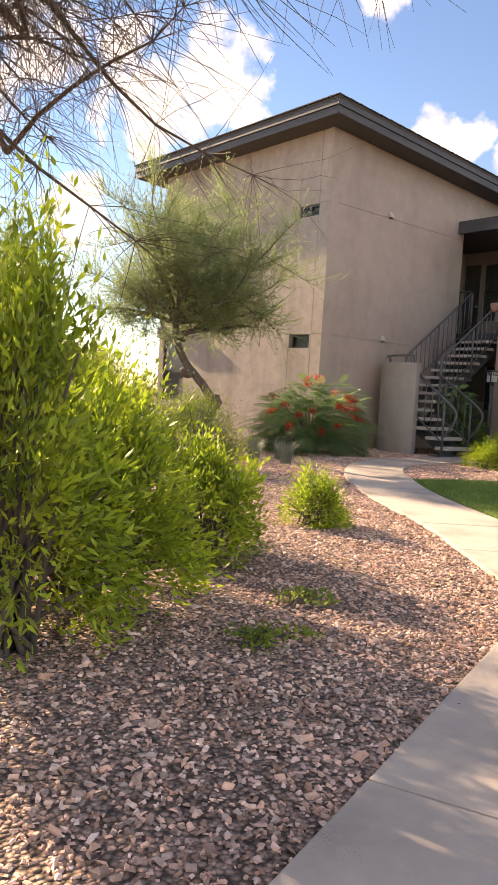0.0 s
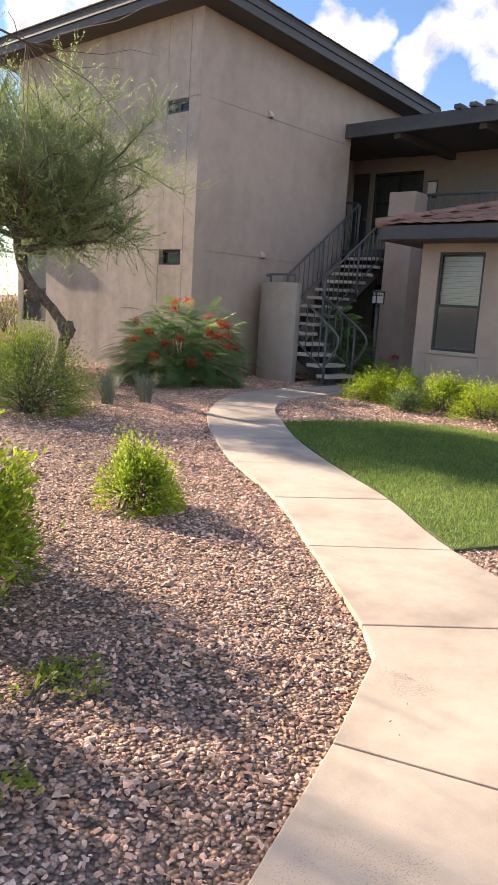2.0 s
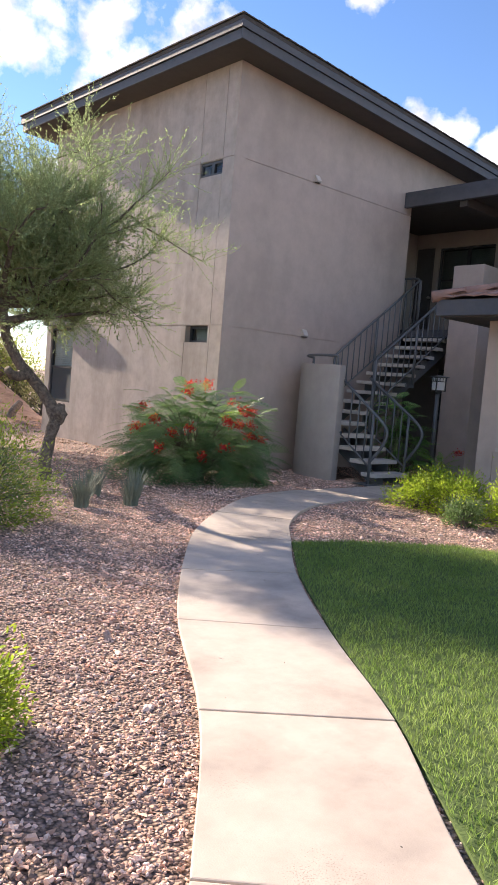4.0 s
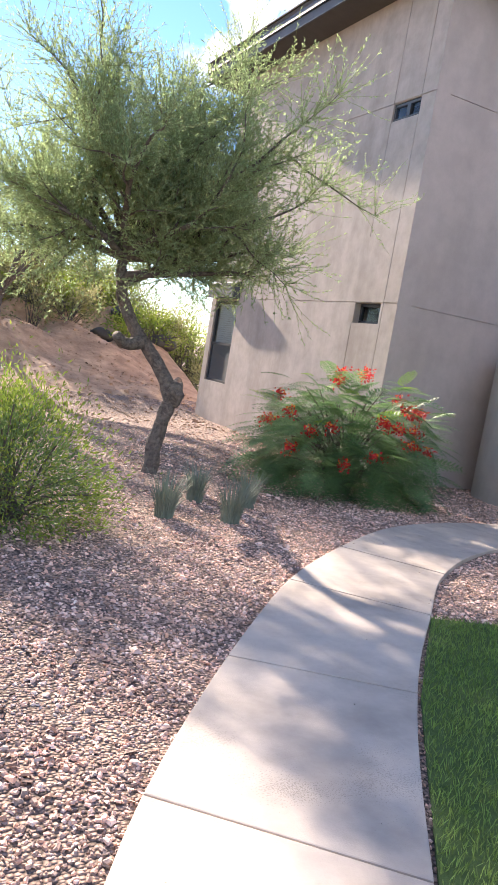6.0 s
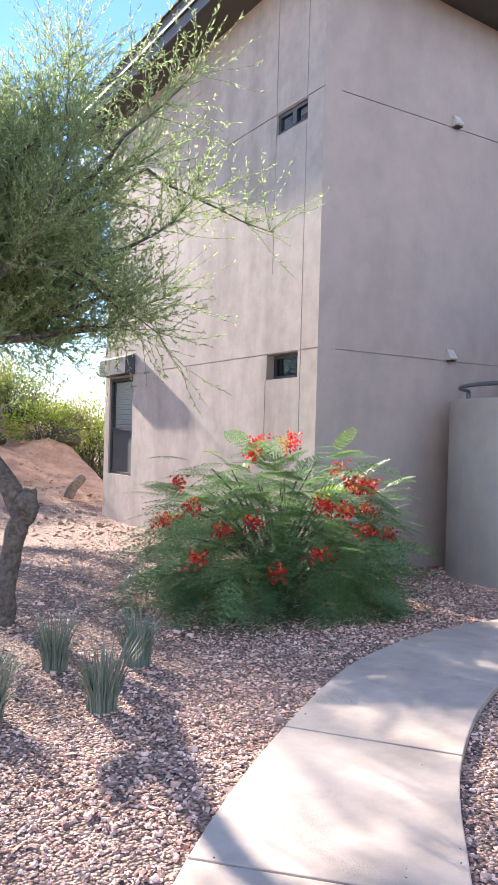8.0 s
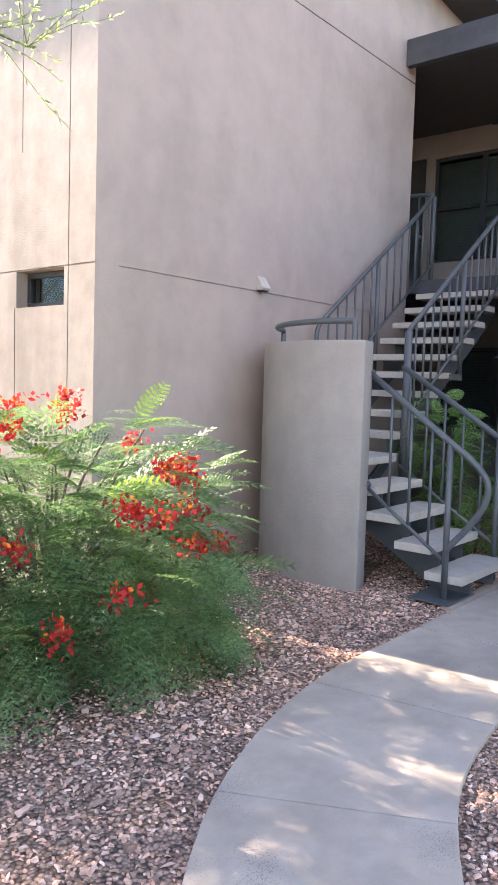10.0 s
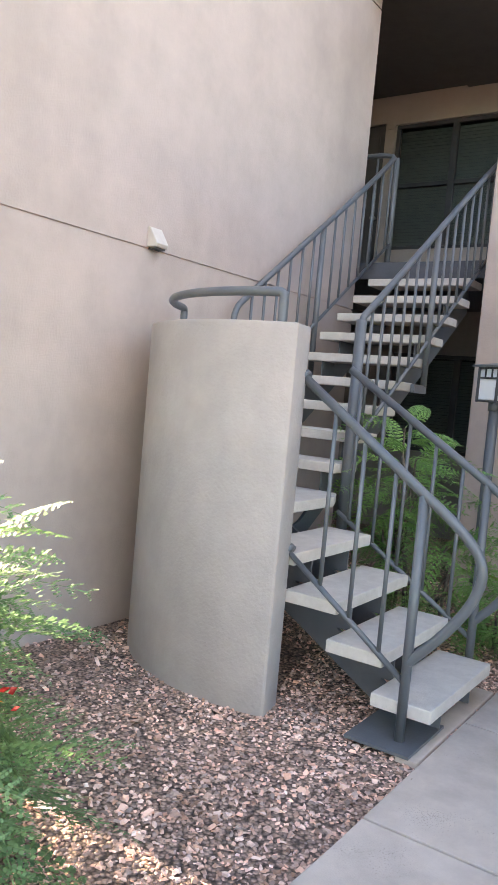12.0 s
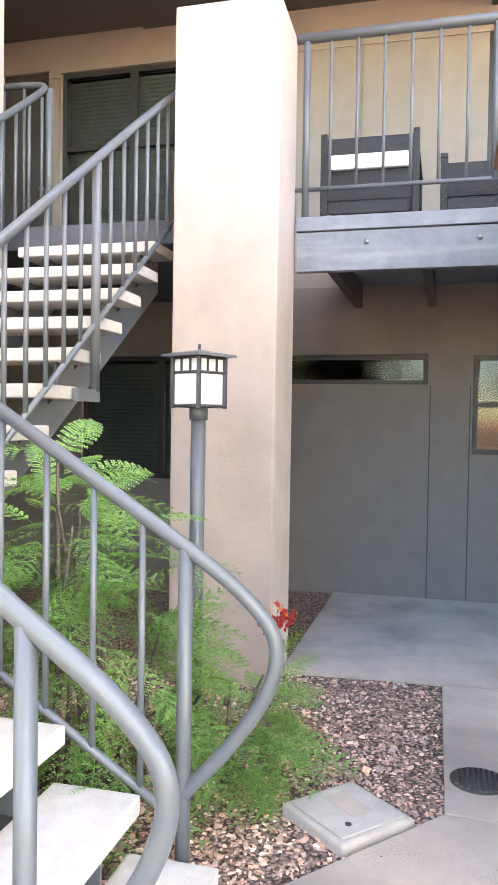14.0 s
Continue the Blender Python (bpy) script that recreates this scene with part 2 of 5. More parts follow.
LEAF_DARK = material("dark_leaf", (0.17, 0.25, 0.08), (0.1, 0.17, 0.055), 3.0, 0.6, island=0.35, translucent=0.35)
LEAF_DRY = material("dry_scrub", (0.36, 0.34, 0.16), (0.22, 0.23, 0.1), 1.0, 0.8, island=0.35, translucent=0.3)
BLADE = material("blue_green_blade", (0.2, 0.235, 0.185), (0.12, 0.155, 0.12), 6.0, 0.7, island=0.3)
RED_PETAL = material("red_petal", (0.6, 0.045, 0.035), (0.45, 0.025, 0.03), 20.0, 0.6, island=0.25, translucent=0.4)
ORANGE_PETAL = material("orange_petal", (0.85, 0.3, 0.03), (0.8, 0.16, 0.02), 20.0, 0.6, island=0.2, translucent=0.4)
FRAME_DARK = material("window_frame", (0.05, 0.052, 0.058), (0.04, 0.042, 0.047), 10.0, 0.45)
BLIND = material("blind_slat", (0.78, 0.78, 0.76), (0.72, 0.72, 0.7), 8.0, 0.7)
SCREEN = material("insect_screen", (0.24, 0.25, 0.27), (0.2, 0.21, 0.225), 300.0, 0.8)
BLIND_DARK = material("dark_blind", (0.13, 0.15, 0.14), (0.1, 0.12, 0.115), 8.0, 0.7)
# near-black on every room surface, so the colour itself makes the interiors unlit
ROOM_SHADE = material("room_shade", (0.03, 0.03, 0.032), (0.025, 0.025, 0.027), 4.0, 0.9)
DOOR_PAINT = material("door_paint", (0.07, 0.07, 0.072), (0.055, 0.055, 0.058), 4.0, 0.5)
METAL = material("bare_metal", (0.4, 0.4, 0.4), (0.3, 0.3, 0.3), 20.0, 0.35, metal=0.9)
IRON = material("cast_iron", (0.07, 0.065, 0.06), (0.05, 0.045, 0.04), 25.0, 0.7, 0.3, 60)
WICKER = material("woven_wicker", (0.035, 0.036, 0.042), (0.022, 0.023, 0.027), 60.0, 0.6, 0.7, 140)
CUSHION = material("white_cushion", (0.8, 0.79, 0.77), (0.74, 0.73, 0.71), 12.0, 0.9, 0.3, 40)
LAMP_SKIN = material("frosted_pane", (0.82, 0.84, 0.86), (0.78, 0.8, 0.82), 6.0, 0.35)
VENT_PAINT = material("vent_paint", (0.58, 0.53, 0.48), (0.5, 0.45, 0.41), 12.0, 0.7)


def glass_material(name, tint, rough=0.03):
    m = bpy.data.materials.new(name)
    m.use_nodes = True
    n, k = m.node_tree.nodes, m.node_tree.links
    n.remove(n["Principled BSDF"])
    clear = n.new("ShaderNodeBsdfTransparent")
    clear.inputs[0].default_value = (*tint, 1)
    shine = n.new("ShaderNodeBsdfGlossy")
    shine.inputs["Roughness"].default_value = rough
    fres = n.new("ShaderNodeFresnel")
    fres.inputs[0].default_value = 1.5
    mix = n.new("ShaderNodeMixShader")
    k.new(fres.outputs[0], mix.inputs[0])
    k.new(clear.outputs[0], mix.inputs[1])
    k.new(shine.outputs[0], mix.inputs[2])
    k.new(mix.outputs[0], n["Material Output"].inputs[0])
    return m


GLASS = glass_material("pane_glass", (0.85, 0.88, 0.88))

# ---------- mesh helpers ----------
def attach(ob, parent):
    if parent is None:
        return ob
    ob.parent = parent
    if parent.type == "EMPTY":
        ob.matrix_parent_inverse = parent.matrix_basis.inverted()
    return ob


def raw(name, verts, faces, mat, parent=None, label="", smooth=False):
    """A mesh object from plain vertex and face lists."""
    me = bpy.data.meshes.new(name)
    me.from_pydata(verts, [], faces)
    me.materials.append(mat)
    if smooth:
        me.polygons.foreach_set("use_smooth", [True] * len(me.polygons))
    me.update()
    ob = attach(new(name, me), parent)
    return tagged(ob, label)


def part(name, bm, mat, parent=None, label="", smooth=False):
    me = bpy.data.meshes.new(name)
    bm.to_mesh(me)
    bm.free()
    me.materials.append(mat)
    if smooth:
        me.polygons.foreach_set("use_smooth", [True] * len(me.polygons))
    return tagged(attach(new(name, me), parent), label)


def thing(name, at, label, category, group="", kind=""):
    e = new(name)
    e.matrix_basis = Matrix.Translation(at)
    e.empty_display_size = 0.1
    return tagged(e, label, category, group, kind)


def add_box(bm, x0, x1, y0, y1, z0, z1, bevel=0.0, turn=None):
    r = bmesh.ops.create_cube(bm, size=1.0)
    vs = r["verts"]
    for v in vs:
        v.co = Vector((x0 + (v.co.x + 0.5) * (x1 - x0), y0 + (v.co.y + 0.5) * (y1 - y0), z0 + (v.co.z + 0.5) * (z1 - z0)))
    if turn:
        c, a = Vector(((x0 + x1) / 2, (y0 + y1) / 2, (z0 + z1) / 2)), radians(turn)
        bmesh.ops.rotate(bm, cent=c, matrix=Matrix.Rotation(a, 3, "Z"), verts=vs)
    if bevel:
        es = {e for v in vs for e in v.link_edges}
        bmesh.ops.bevel(bm, geom=list(es), offset=bevel, segments=2, affect="EDGES", profile=0.6)


def box(name, x0, x1, y0, y1, z0, z1, mat, parent=None, bevel=0.0, label="", turn=None):
    bm = bmesh.new()
    add_box(bm, x0, x1, y0, y1, z0, z1, bevel, turn)
    return part(name, bm, mat, parent, label)


def prism(name, outline, axis, a, b, mat, parent=None, label="", bevel=0.0):
    """A plate: a polygon in the plane across axis ('x', 'y' or 'z'), from a to b along it."""
    def at(p, d):
        return {"x": (d, p[0], p[1]), "y": (p[0], d, p[1]), "z": (p[0], p[1], d)}[axis]
    bm = bmesh.new()
    lo = [bm.verts.new(at(p, a)) for p in outline]
    hi = [bm.verts.new(at(p, b)) for p in outline]
    bm.faces.new(lo)
    bm.faces.new(hi[::-1])
    n = len(outline)
    for i in range(n):
        bm.faces.new((lo[i], hi[i], hi[(i + 1) % n], lo[(i + 1) % n]))
    bmesh.ops.recalc_face_normals(bm, faces=bm.faces)
    if bevel:
        bmesh.ops.bevel(bm, geom=[e for e in bm.edges if e.calc_face_angle(0) > 0.6], offset=bevel, segments=2, affect="EDGES", profile=0.6)
    return part(name, bm, mat, parent, label)


def rounded(points, times=2):
    """Corner cutting: a softened polyline that keeps its ends."""
    pts = [Vector(p) for p in points]
    for _ in range(times):
        out = [pts[0]]
        for p, q in zip(pts, pts[1:]):
            out += [p.lerp(q, 0.25), p.lerp(q, 0.75)]
        pts = out + [pts[-1]]
    return pts


def tube_data(points, radius, sides=10, taper=None):
    pts = [Vector(p) for p in points]
    vs, fs = [], []
    d = (pts[1] - pts[0]).normalized()
    u = d.orthogonal().normalized()
    for i, p in enumerate(pts):
        a, b = pts[max(i - 1, 0)], pts[min(i + 1, len(pts) - 1)]
        d = (b - a).normalized()
        u = (u - d * u.dot(d)).normalized()
        w = d.cross(u)
        r = radius if taper is None else radius + (taper - radius) * i / (len(pts) - 1)
        for k in range(sides):
            ang = 2 * math.pi * k / sides
            vs.append(tuple(p + (u * math.cos(ang) + w * math.sin(ang)) * r))
    for i in range(len(pts) - 1):
        for k in range(sides):
            a, b = i * sides + k, i * sides + (k + 1) % sides
            fs.append((a, b, b + sides, a + sides))
    fs.append(tuple(range(sides))[::-1])
    fs.append(tuple(range((len(pts) - 1) * sides, len(pts) * sides)))
    return vs, fs


def join(pieces):
    vs, fs = [], []
    for v, f in pieces:
        o = len(vs)
        vs += v
        fs += [tuple(i + o for i in q) for q in f]
    return vs, fs


def tube(name, points, radius, mat, parent=None, sides=12, taper=None, label=""):
    v, f = tube_data(points, radius, sides, taper)
    return raw(name, v, f, mat, parent, label, True)


def wall(name, plane, at, thick, us, vs, holes, gu, gv, mat, label, parent=None):
    """A wall with rectangular openings right through it and shallow score lines.
    plane 'x': faces -x at x = at, u is y; plane 'y': faces -y at y = at, u is x."""
    g = 0.006
    lines_u = sorted({*us, *[h[0] for h in holes], *[h[1] for h in holes], *[c + s * g for c, _, _ in gu for s in (-1, 1)]})
    lines_v = sorted({*vs, *[h[2] for h in holes], *[h[3] for h in holes], *[c + s * g for c in gv for s in (-1, 1)],
                      *[z for _, a, b in gu for z in (a, b)]})
    bm = bmesh.new()
    for u0, u1 in zip(lines_u, lines_u[1:]):
        for v0, v1 in zip(lines_v, lines_v[1:]):
            cu, cv = (u0 + u1) / 2, (v0 + v1) / 2
            if any(h[0] < cu < h[1] and h[2] < cv < h[3] for h in holes):
                continue
            cut = any(abs(cv - c) < g for c in gv) or any(abs(cu - c) < g and a < cv < b for c, a, b in gu)
            f = at + (0.012 if cut else 0.0)
            if plane == "x":
                add_box(bm, f, at + thick, u0, u1, v0, v1)
            else:
                add_box(bm, u0, u1, f, at + thick, v0, v1)
    return tagged(part(name, bm, mat, parent), label, "wall", kind="structure")


def cloud(name, base, direction, length, width, mat, parent=None, label="", rng=None):
    """Many small pointed leaves in one mesh: arrays of places, directions and sizes."""
    n = len(base)
    rng = rng or np.random.default_rng(1)
    d = direction / np.linalg.norm(direction, axis=1, keepdims=True)
    r = rng.normal(size=(n, 3))
    s = np.cross(d, r)
    s /= np.linalg.norm(s, axis=1, keepdims=True) + 1e-9
    L, W = np.reshape(length, (-1, 1)) * np.ones((n, 1)), np.reshape(width, (-1, 1)) * np.ones((n, 1))
    v = np.stack([base, base + d * L * 0.45 + s * W, base + d * L, base + d * L * 0.45 - s * W], axis=1).reshape(-1, 3)
    return soup(name, v, np.arange(4 * n).reshape(-1, 4), mat, parent, label)


def soup(name, v, q, mat, parent=None, label=""):
    """Quads from arrays."""
    me = bpy.data.meshes.new(name)
    me.vertices.add(len(v))
    me.vertices.foreach_set("co", np.asarray(v, dtype=np.float32).ravel())
    me.loops.add(q.size)
    me.loops.foreach_set("vertex_index", q.astype(np.int32).ravel())
    me.polygons.add(len(q))
    me.polygons.foreach_set("loop_start", np.arange(0, q.size, 4, dtype=np.int32))
    me.update(calc_edges=True)
    me.polygons.foreach_set("use_smooth", np.zeros(len(q), bool))
    me.materials.append(mat)
    return tagged(attach(new(name, me), parent), label)


def inside(poly, x, y):
    """Which of the points lie inside a polygon."""
    r = np.zeros(len(x), bool)
    n = len(poly)
    for i in range(n):
        (ax, ay), (bx, by) = poly[i], poly[(i + 1) % n]
        c = ((ay > y) != (by > y)) & (x < (bx - ax) * (y - ay) / (by - ay + 1e-12) + ax)
        r ^= c
    return r

# ---------- ground ----------
def height(x, y):
    """Ground height: flat round the walk, a bank of earth rising behind the tree."""
    x, y = np.asarray(x, float), np.asarray(y, float)
    d = (y - 3.6) * 0.92 - (x + 3.0) * 0.45
    d = np.where(x > 1.0, d - 4 * (x - 1.0), d)
    s = np.clip(d / 8.0, 0, 1)
    far = np.clip((d - 8.0) / 30.0, 0, 1)
    lump = 0.09 * np.sin(0.9 * x + 1.3 * y) * np.sin(1.7 * x - 0.6 * y) + 0.05 * np.sin(3.1 * x + 0.7) * np.sin(2.6 * y)
    bump = lump * s * (1 - far) + 0.006 * np.sin(x * 2.3 + y) + 0.005 * np.sin(y * 3.1 - x * 1.7) + 0.003 * np.sin(7 * x + 5 * y)
    return -0.028 + 1.6 * s * s * (3 - 2 * s) + 0.25 * far + bump * (1 + 4 * s)


def spaced(*runs):
    out = []
    for a, b, n in runs:
        out += list(np.linspace(a, b, n, endpoint=False))
    return np.array(out + [runs[-1][1]])


gx = spaced((-1500, -60, 8), (-60, -16, 14), (-16, 9, 110), (9, 60, 14), (60, 1500, 8))
gy = spaced((-1500, -60, 8), (-60, -14, 14), (-14, 16, 130), (16, 60, 20), (60, 1500, 8))
GX, GY = np.meshgrid(gx, gy)
GZ = height(GX, GY)
nx, ny = len(gx), len(gy)
ii, jj = np.meshgrid(np.arange(nx - 1), np.arange(ny - 1))
c0 = (jj * nx + ii).ravel()
ground = soup("ground", np.stack([GX, GY, GZ], -1).reshape(-1, 3), np.stack([c0, c0 + 1, c0 + nx + 1, c0 + nx], 1), DIRT)
tagged(ground, "pinkish brown gravel ground rising into a red earth bank", "ground", kind="structure")
ground.data.materials.append(BANK)
gcx, gcy = (GX[:-1, :-1] + 0.1).ravel(), (GY[:-1, :-1] + 0.1).ravel()
ground.data.polygons.foreach_set("material_index", (height(gcx, gcy) > 0.16).astype(np.int32))
ground.data.polygons.foreach_set("use_smooth", np.ones(len(gcx), bool))

# ---------- concrete walk ----------
JOINTS = [((-12.6, -10.8), (-12.1, -12.1)), ((-11.1, -10.28), (-10.6, -11.55)), ((-9.55, -9.75), (-9.05, -11.0)), ((-8.03, -9.23), (-7.62, -10.4)),
          ((-7.2, -8.78), (-6.42, -9.52)), ((-6.5, -7.95), (-5.88, -8.52)), ((-5.8, -7.1), (-5.14, -7.63)), ((-5.15, -6.07), (-4.47, -6.64)),
          ((-4.42, -5.13), (-3.68, -5.6)), ((-3.48, -4.06), (-2.84, -4.7)), ((-2.56, -3.27), (-2.05, -3.92)), ((-1.5, -2.56), (-1.1, -3.32)),
          ((-0.4, -2.23), (-0.25, -3.12)), ((0.8, -2.21), (0.8, -3.13)), ((1.9, -2.21), (1.9, -3.5))]


def smooth_between(p, i, u):
    a, b, c, d = p[max(i - 1, 0)], p[i], p[i + 1], p[min(i + 2, len(p) - 1)]
    return tuple(0.5 * (2 * b[k] + (c[k] - a[k]) * u + (2 * a[k] - 5 * b[k] + 4 * c[k] - d[k]) * u * u + (3 * b[k] - a[k] - 3 * c[k] + d[k]) * u ** 3) for k in (0, 1))


walk_slabs = []
lefts, rights = [j[0] for j in JOINTS], [j[1] for j in JOINTS]
for i in range(len(JOINTS) - 1):
    if i == 3:
        poly = [lefts[3], (-7.42, -8.98), lefts[4], rights[4], rights[3]]
    elif i < 3:
        poly = [lefts[i], lefts[i + 1], rights[i + 1], rights[i]]
    else:
        lp, rp, k = (lefts[4:], rights[4:], i - 4)
        us = np.linspace(0, 1, 7)
        poly = [smooth_between(lp, k, u) for u in us] + [smooth_between(rp, k, u) for u in us[::-1]]
    walk_slabs.append(poly)
walk_slabs.append([(1.9, -2.21), (2.42, -2.21), (2.56, -2.32), (3.19, -2.84), (3.12, -3.62), (1.9, -3.5)])
walk_slabs.append([(3.19, -2.84), (4.7, -2.82), (4.7, -3.62), (3.12, -3.62)])
walk_slabs.append([(4.7, -1.87), (6.9, -1.87), (6.9, -3.62), (4.7, -3.62)])
pavement = thing("pavement", (-3, -4, 0), "pale weathered concrete garden walk in jointed slabs", "walkway", kind="structure")
for poly in walk_slabs:
    cx, cy = sum(p[0] for p in poly) / len(poly), sum(p[1] for p in poly) / len(poly)
    inset = []
    for p in poly:
        dx, dy = cx - p[0], cy - p[1]
        d = math.hypot(dx, dy)
        inset.append((p[0] + dx / d * 0.006, p[1] + dy / d * 0.006))
    prism("slab", inset, "z", -0.1, random.uniform(-0.002, 0.002), CONCRETE, pavement, bevel=0.006)

# lawn
LAWN = [(-2.86, -4.72), (-2.2, -4.93), (-1.34, -5.47), (-1.0, -6.2), (-1.15, -7.2), (-1.6, -8.6), (-2.8, -9.4), (-4.5, -9.1), (-5.5, -8.65), (-5.83, -8.5),
        (-5.14, -7.65), (-4.47, -6.66), (-3.68, -5.62)]
lawn = prism("lawn", LAWN, "z", -0.08, -0.012, TURF)
tagged(lawn, "mown green lawn patch beside the concrete walk", "lawn", kind="stuff")
rng = np.random.default_rng(5)
bx, by = rng.uniform(-6, -0.9, 120000), rng.uniform(-9.5, -4.6, 120000)
ok = inside(LAWN, bx, by)
bx, by = bx[ok], by[ok]
nb = len(bx)
tagged(cloud("grass_blade", np.stack([bx, by, np.full(nb, -0.015)], 1), np.stack([rng.normal(0, 0.45, nb), rng.normal(0, 0.45, nb), np.ones(nb)], 1),
      rng.uniform(0.025, 0.05, nb), 0.0022, GRASS, lawn, rng=rng), kind="stuff")

# ---------- main building ----------
ZB, ZM, ZU, ZT = -0.3, 2.304, 4.962, 6.42
wall("wall_west", "x", 0.0, 0.22, [0.0, 5.92], [ZB, ZT], [(0.35, 0.95, 2.02, 2.298), (0.29, 0.88, 4.72, 4.956), (4.75, 5.72, 0.72, 2.27)],
     [(0.3, ZB, ZM), (0.97, ZB, 2.02), (0.3, ZM, ZU), (0.88, 3.2, 4.72), (0.3, ZU, ZT), (0.88, ZU, ZT)], [ZM, ZU], STUCCO_WORN,
     "weathered pale taupe stucco wall with stains and score lines")
wall("wall_south", "y", 0.0, 0.22, [0.222, 4.6], [ZB, ZT], [], [], [ZM, ZU], STUCCO, "taupe stucco wall with score lines")
box("wall_south_upper", 4.6, 7.2, 0.0, 0.22, 5.42, 6.36, STUCCO)
tagged(bpy.data.objects["wall_south_upper"], "taupe stucco wall above the balcony roof", "wall", kind="structure")
box("corner_bead", -0.003, 0.222, -0.003, -0.0005, ZB, ZT, STUCCO)
tagged(bpy.data.objects["corner_bead"], "taupe stucco corner", "wall", kind="structure")
box("wall_return", 4.38, 4.6, 0.22, 1.7, ZB, 5.42, STUCCO)
tagged(bpy.data.objects["wall_return"], "taupe stucco return wall of the stair recess", "wall", kind="structure")
box("wall_recess", 4.6, 6.9, 1.5, 1.7, ZB, 5.42, STUCCO_BACK_SHADE)
tagged(bpy.data.objects["wall_recess"], "stucco wall at the end of the landing, coloured darker for shade", "wall", kind="structure")
box("wall_north", 0.22, 7.1, 5.7, 5.92, ZB, 6.3, STUCCO)
tagged(bpy.data.objects["wall_north"], "taupe stucco end wall", "wall", kind="structure")
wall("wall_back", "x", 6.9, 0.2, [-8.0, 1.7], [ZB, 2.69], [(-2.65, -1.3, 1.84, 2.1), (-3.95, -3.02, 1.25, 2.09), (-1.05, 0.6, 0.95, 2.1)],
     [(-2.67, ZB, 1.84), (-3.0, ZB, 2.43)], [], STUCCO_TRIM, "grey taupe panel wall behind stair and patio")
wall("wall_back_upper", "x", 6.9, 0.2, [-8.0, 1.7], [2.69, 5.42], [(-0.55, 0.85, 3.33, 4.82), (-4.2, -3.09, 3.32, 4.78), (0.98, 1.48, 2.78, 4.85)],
     [(-2.04, 2.78, 4.77)], [4.77], STUCCO_BACK_SHADE, "taupe panel wall behind the balcony, coloured darker for shade")
for y in (-2.67, -3.0):
    joint = box("trim_panel_joint", 6.904, 6.91, y - 0.0055, y + 0.0055, 0.0, 1.83, FASCIA)
    tagged(joint, "thin dark joint between grey wall panels", "trim", kind="structure")
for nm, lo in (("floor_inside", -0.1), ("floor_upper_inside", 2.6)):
    box(nm, 7.1, 9.5, -8, 5.7, lo, lo + 0.1, ROOM_SHADE)
    tagged(bpy.data.objects[nm], "room floor behind the windows, coloured near-black as unlit", "floor", kind="structure")
box("ceiling_rooms", 7.1, 9.7, -8, 5.92, 5.42, 5.5, ROOM_SHADE)
tagged(bpy.data.objects["ceiling_rooms"], "room ceiling, coloured near-black as unlit", "ceiling", kind="structure")
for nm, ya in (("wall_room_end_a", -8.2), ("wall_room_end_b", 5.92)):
    box(nm, 6.9, 9.7, ya, ya + 0.2, ZB, 5.5, ROOM_SHADE)
    tagged(bpy.data.objects[nm], "inner room wall, coloured near-black as unlit", "wall", kind="structure")
box("wall_rooms", 9.5, 9.7, -8, 5.92, ZB, 5.42, ROOM_SHADE)
tagged(bpy.data.objects["wall_rooms"], "inner room wall, coloured near-black as unlit", "wall", kind="structure")
box("wall_inner", 2.6, 2.7, 0.3, 5.6, ZB, 6.2, ROOM_SHADE)
tagged(bpy.data.objects["wall_inner"], "inner room wall, coloured near-black as unlit", "wall", kind="structure")

# roof: a low slope that falls towards +x
def roof_z(x):
    return 6.74 - 0.058 * (x + 0.5)


roof = thing("roof", (3, 2, 6.4), "low sloped dark roof with stepped blue-grey fascia", "roof", kind="structure")
X0, X1, Y0, Y1 = -0.52, 7.35, -0.58, 6.7
prism("roof_deck", [(X0, roof_z(X0) - 0.06), (X1, roof_z(X1) - 0.06), (X1, roof_z(X1)), (X0, roof_z(X0))], "y", Y0, Y1, SHINGLE, roof)
prism("soffit", [(X0 + 0.06, roof_z(X0) - 0.3), (X1 - 0.06, roof_z(X1) - 0.3), (X1 - 0.06, roof_z(X1) - 0.25), (X0 + 0.06, roof_z(X0) - 0.25)], "y", Y0 + 0.06, Y1 - 0.06, SOFFIT_SHADE, roof)
for nm, dy, hi, lo in (("upper_fascia", 0.0, -0.061, -0.165), ("lower_fascia", 0.03, -0.165, -0.315)):
    for ya, yb in ((Y0 + dy, Y0 + dy + 0.03), (Y1 - dy - 0.03, Y1 - dy)):
        prism(nm, [(X0 + dy, roof_z(X0) + lo), (X1 - dy, roof_z(X1) + lo), (X1 - dy, roof_z(X1) + hi), (X0 + dy, roof_z(X0) + hi)], "y", ya, yb, FASCIA, roof, bevel=0.005)
    for xa in (X0 + dy, X1 - dy - 0.03):
        zc = roof_z(xa)
        box(nm, xa, xa + 0.03, Y0 + dy + 0.031, Y1 - dy - 0.031, zc + lo, zc + hi, FASCIA, roof, bevel=0.005)
vs, fs = [], []
for k in range(26):
    xa = X0 - 0.025 + k * 0.3
    vv, ff = [], []
    for y in (Y0 - 0.025, Y1 + 0.02):
        for x, dz in ((xa, 0.002), (xa + 0.33, 0.002), (xa + 0.33, 0.014), (xa, 0.024)):
            vv.append((x, y, roof_z(x) + dz + random.uniform(0, 0.004)))
    ff = [(0, 1, 2, 3), (7, 6, 5, 4), (0, 4, 5, 1), (1, 5, 6, 2), (2, 6, 7, 3), (3, 7, 4, 0)]
    o = len(vs)
    vs += vv
    fs += [tuple(i + o for i in f) for f in ff]
raw("shingles", vs, fs, SHINGLE, roof)

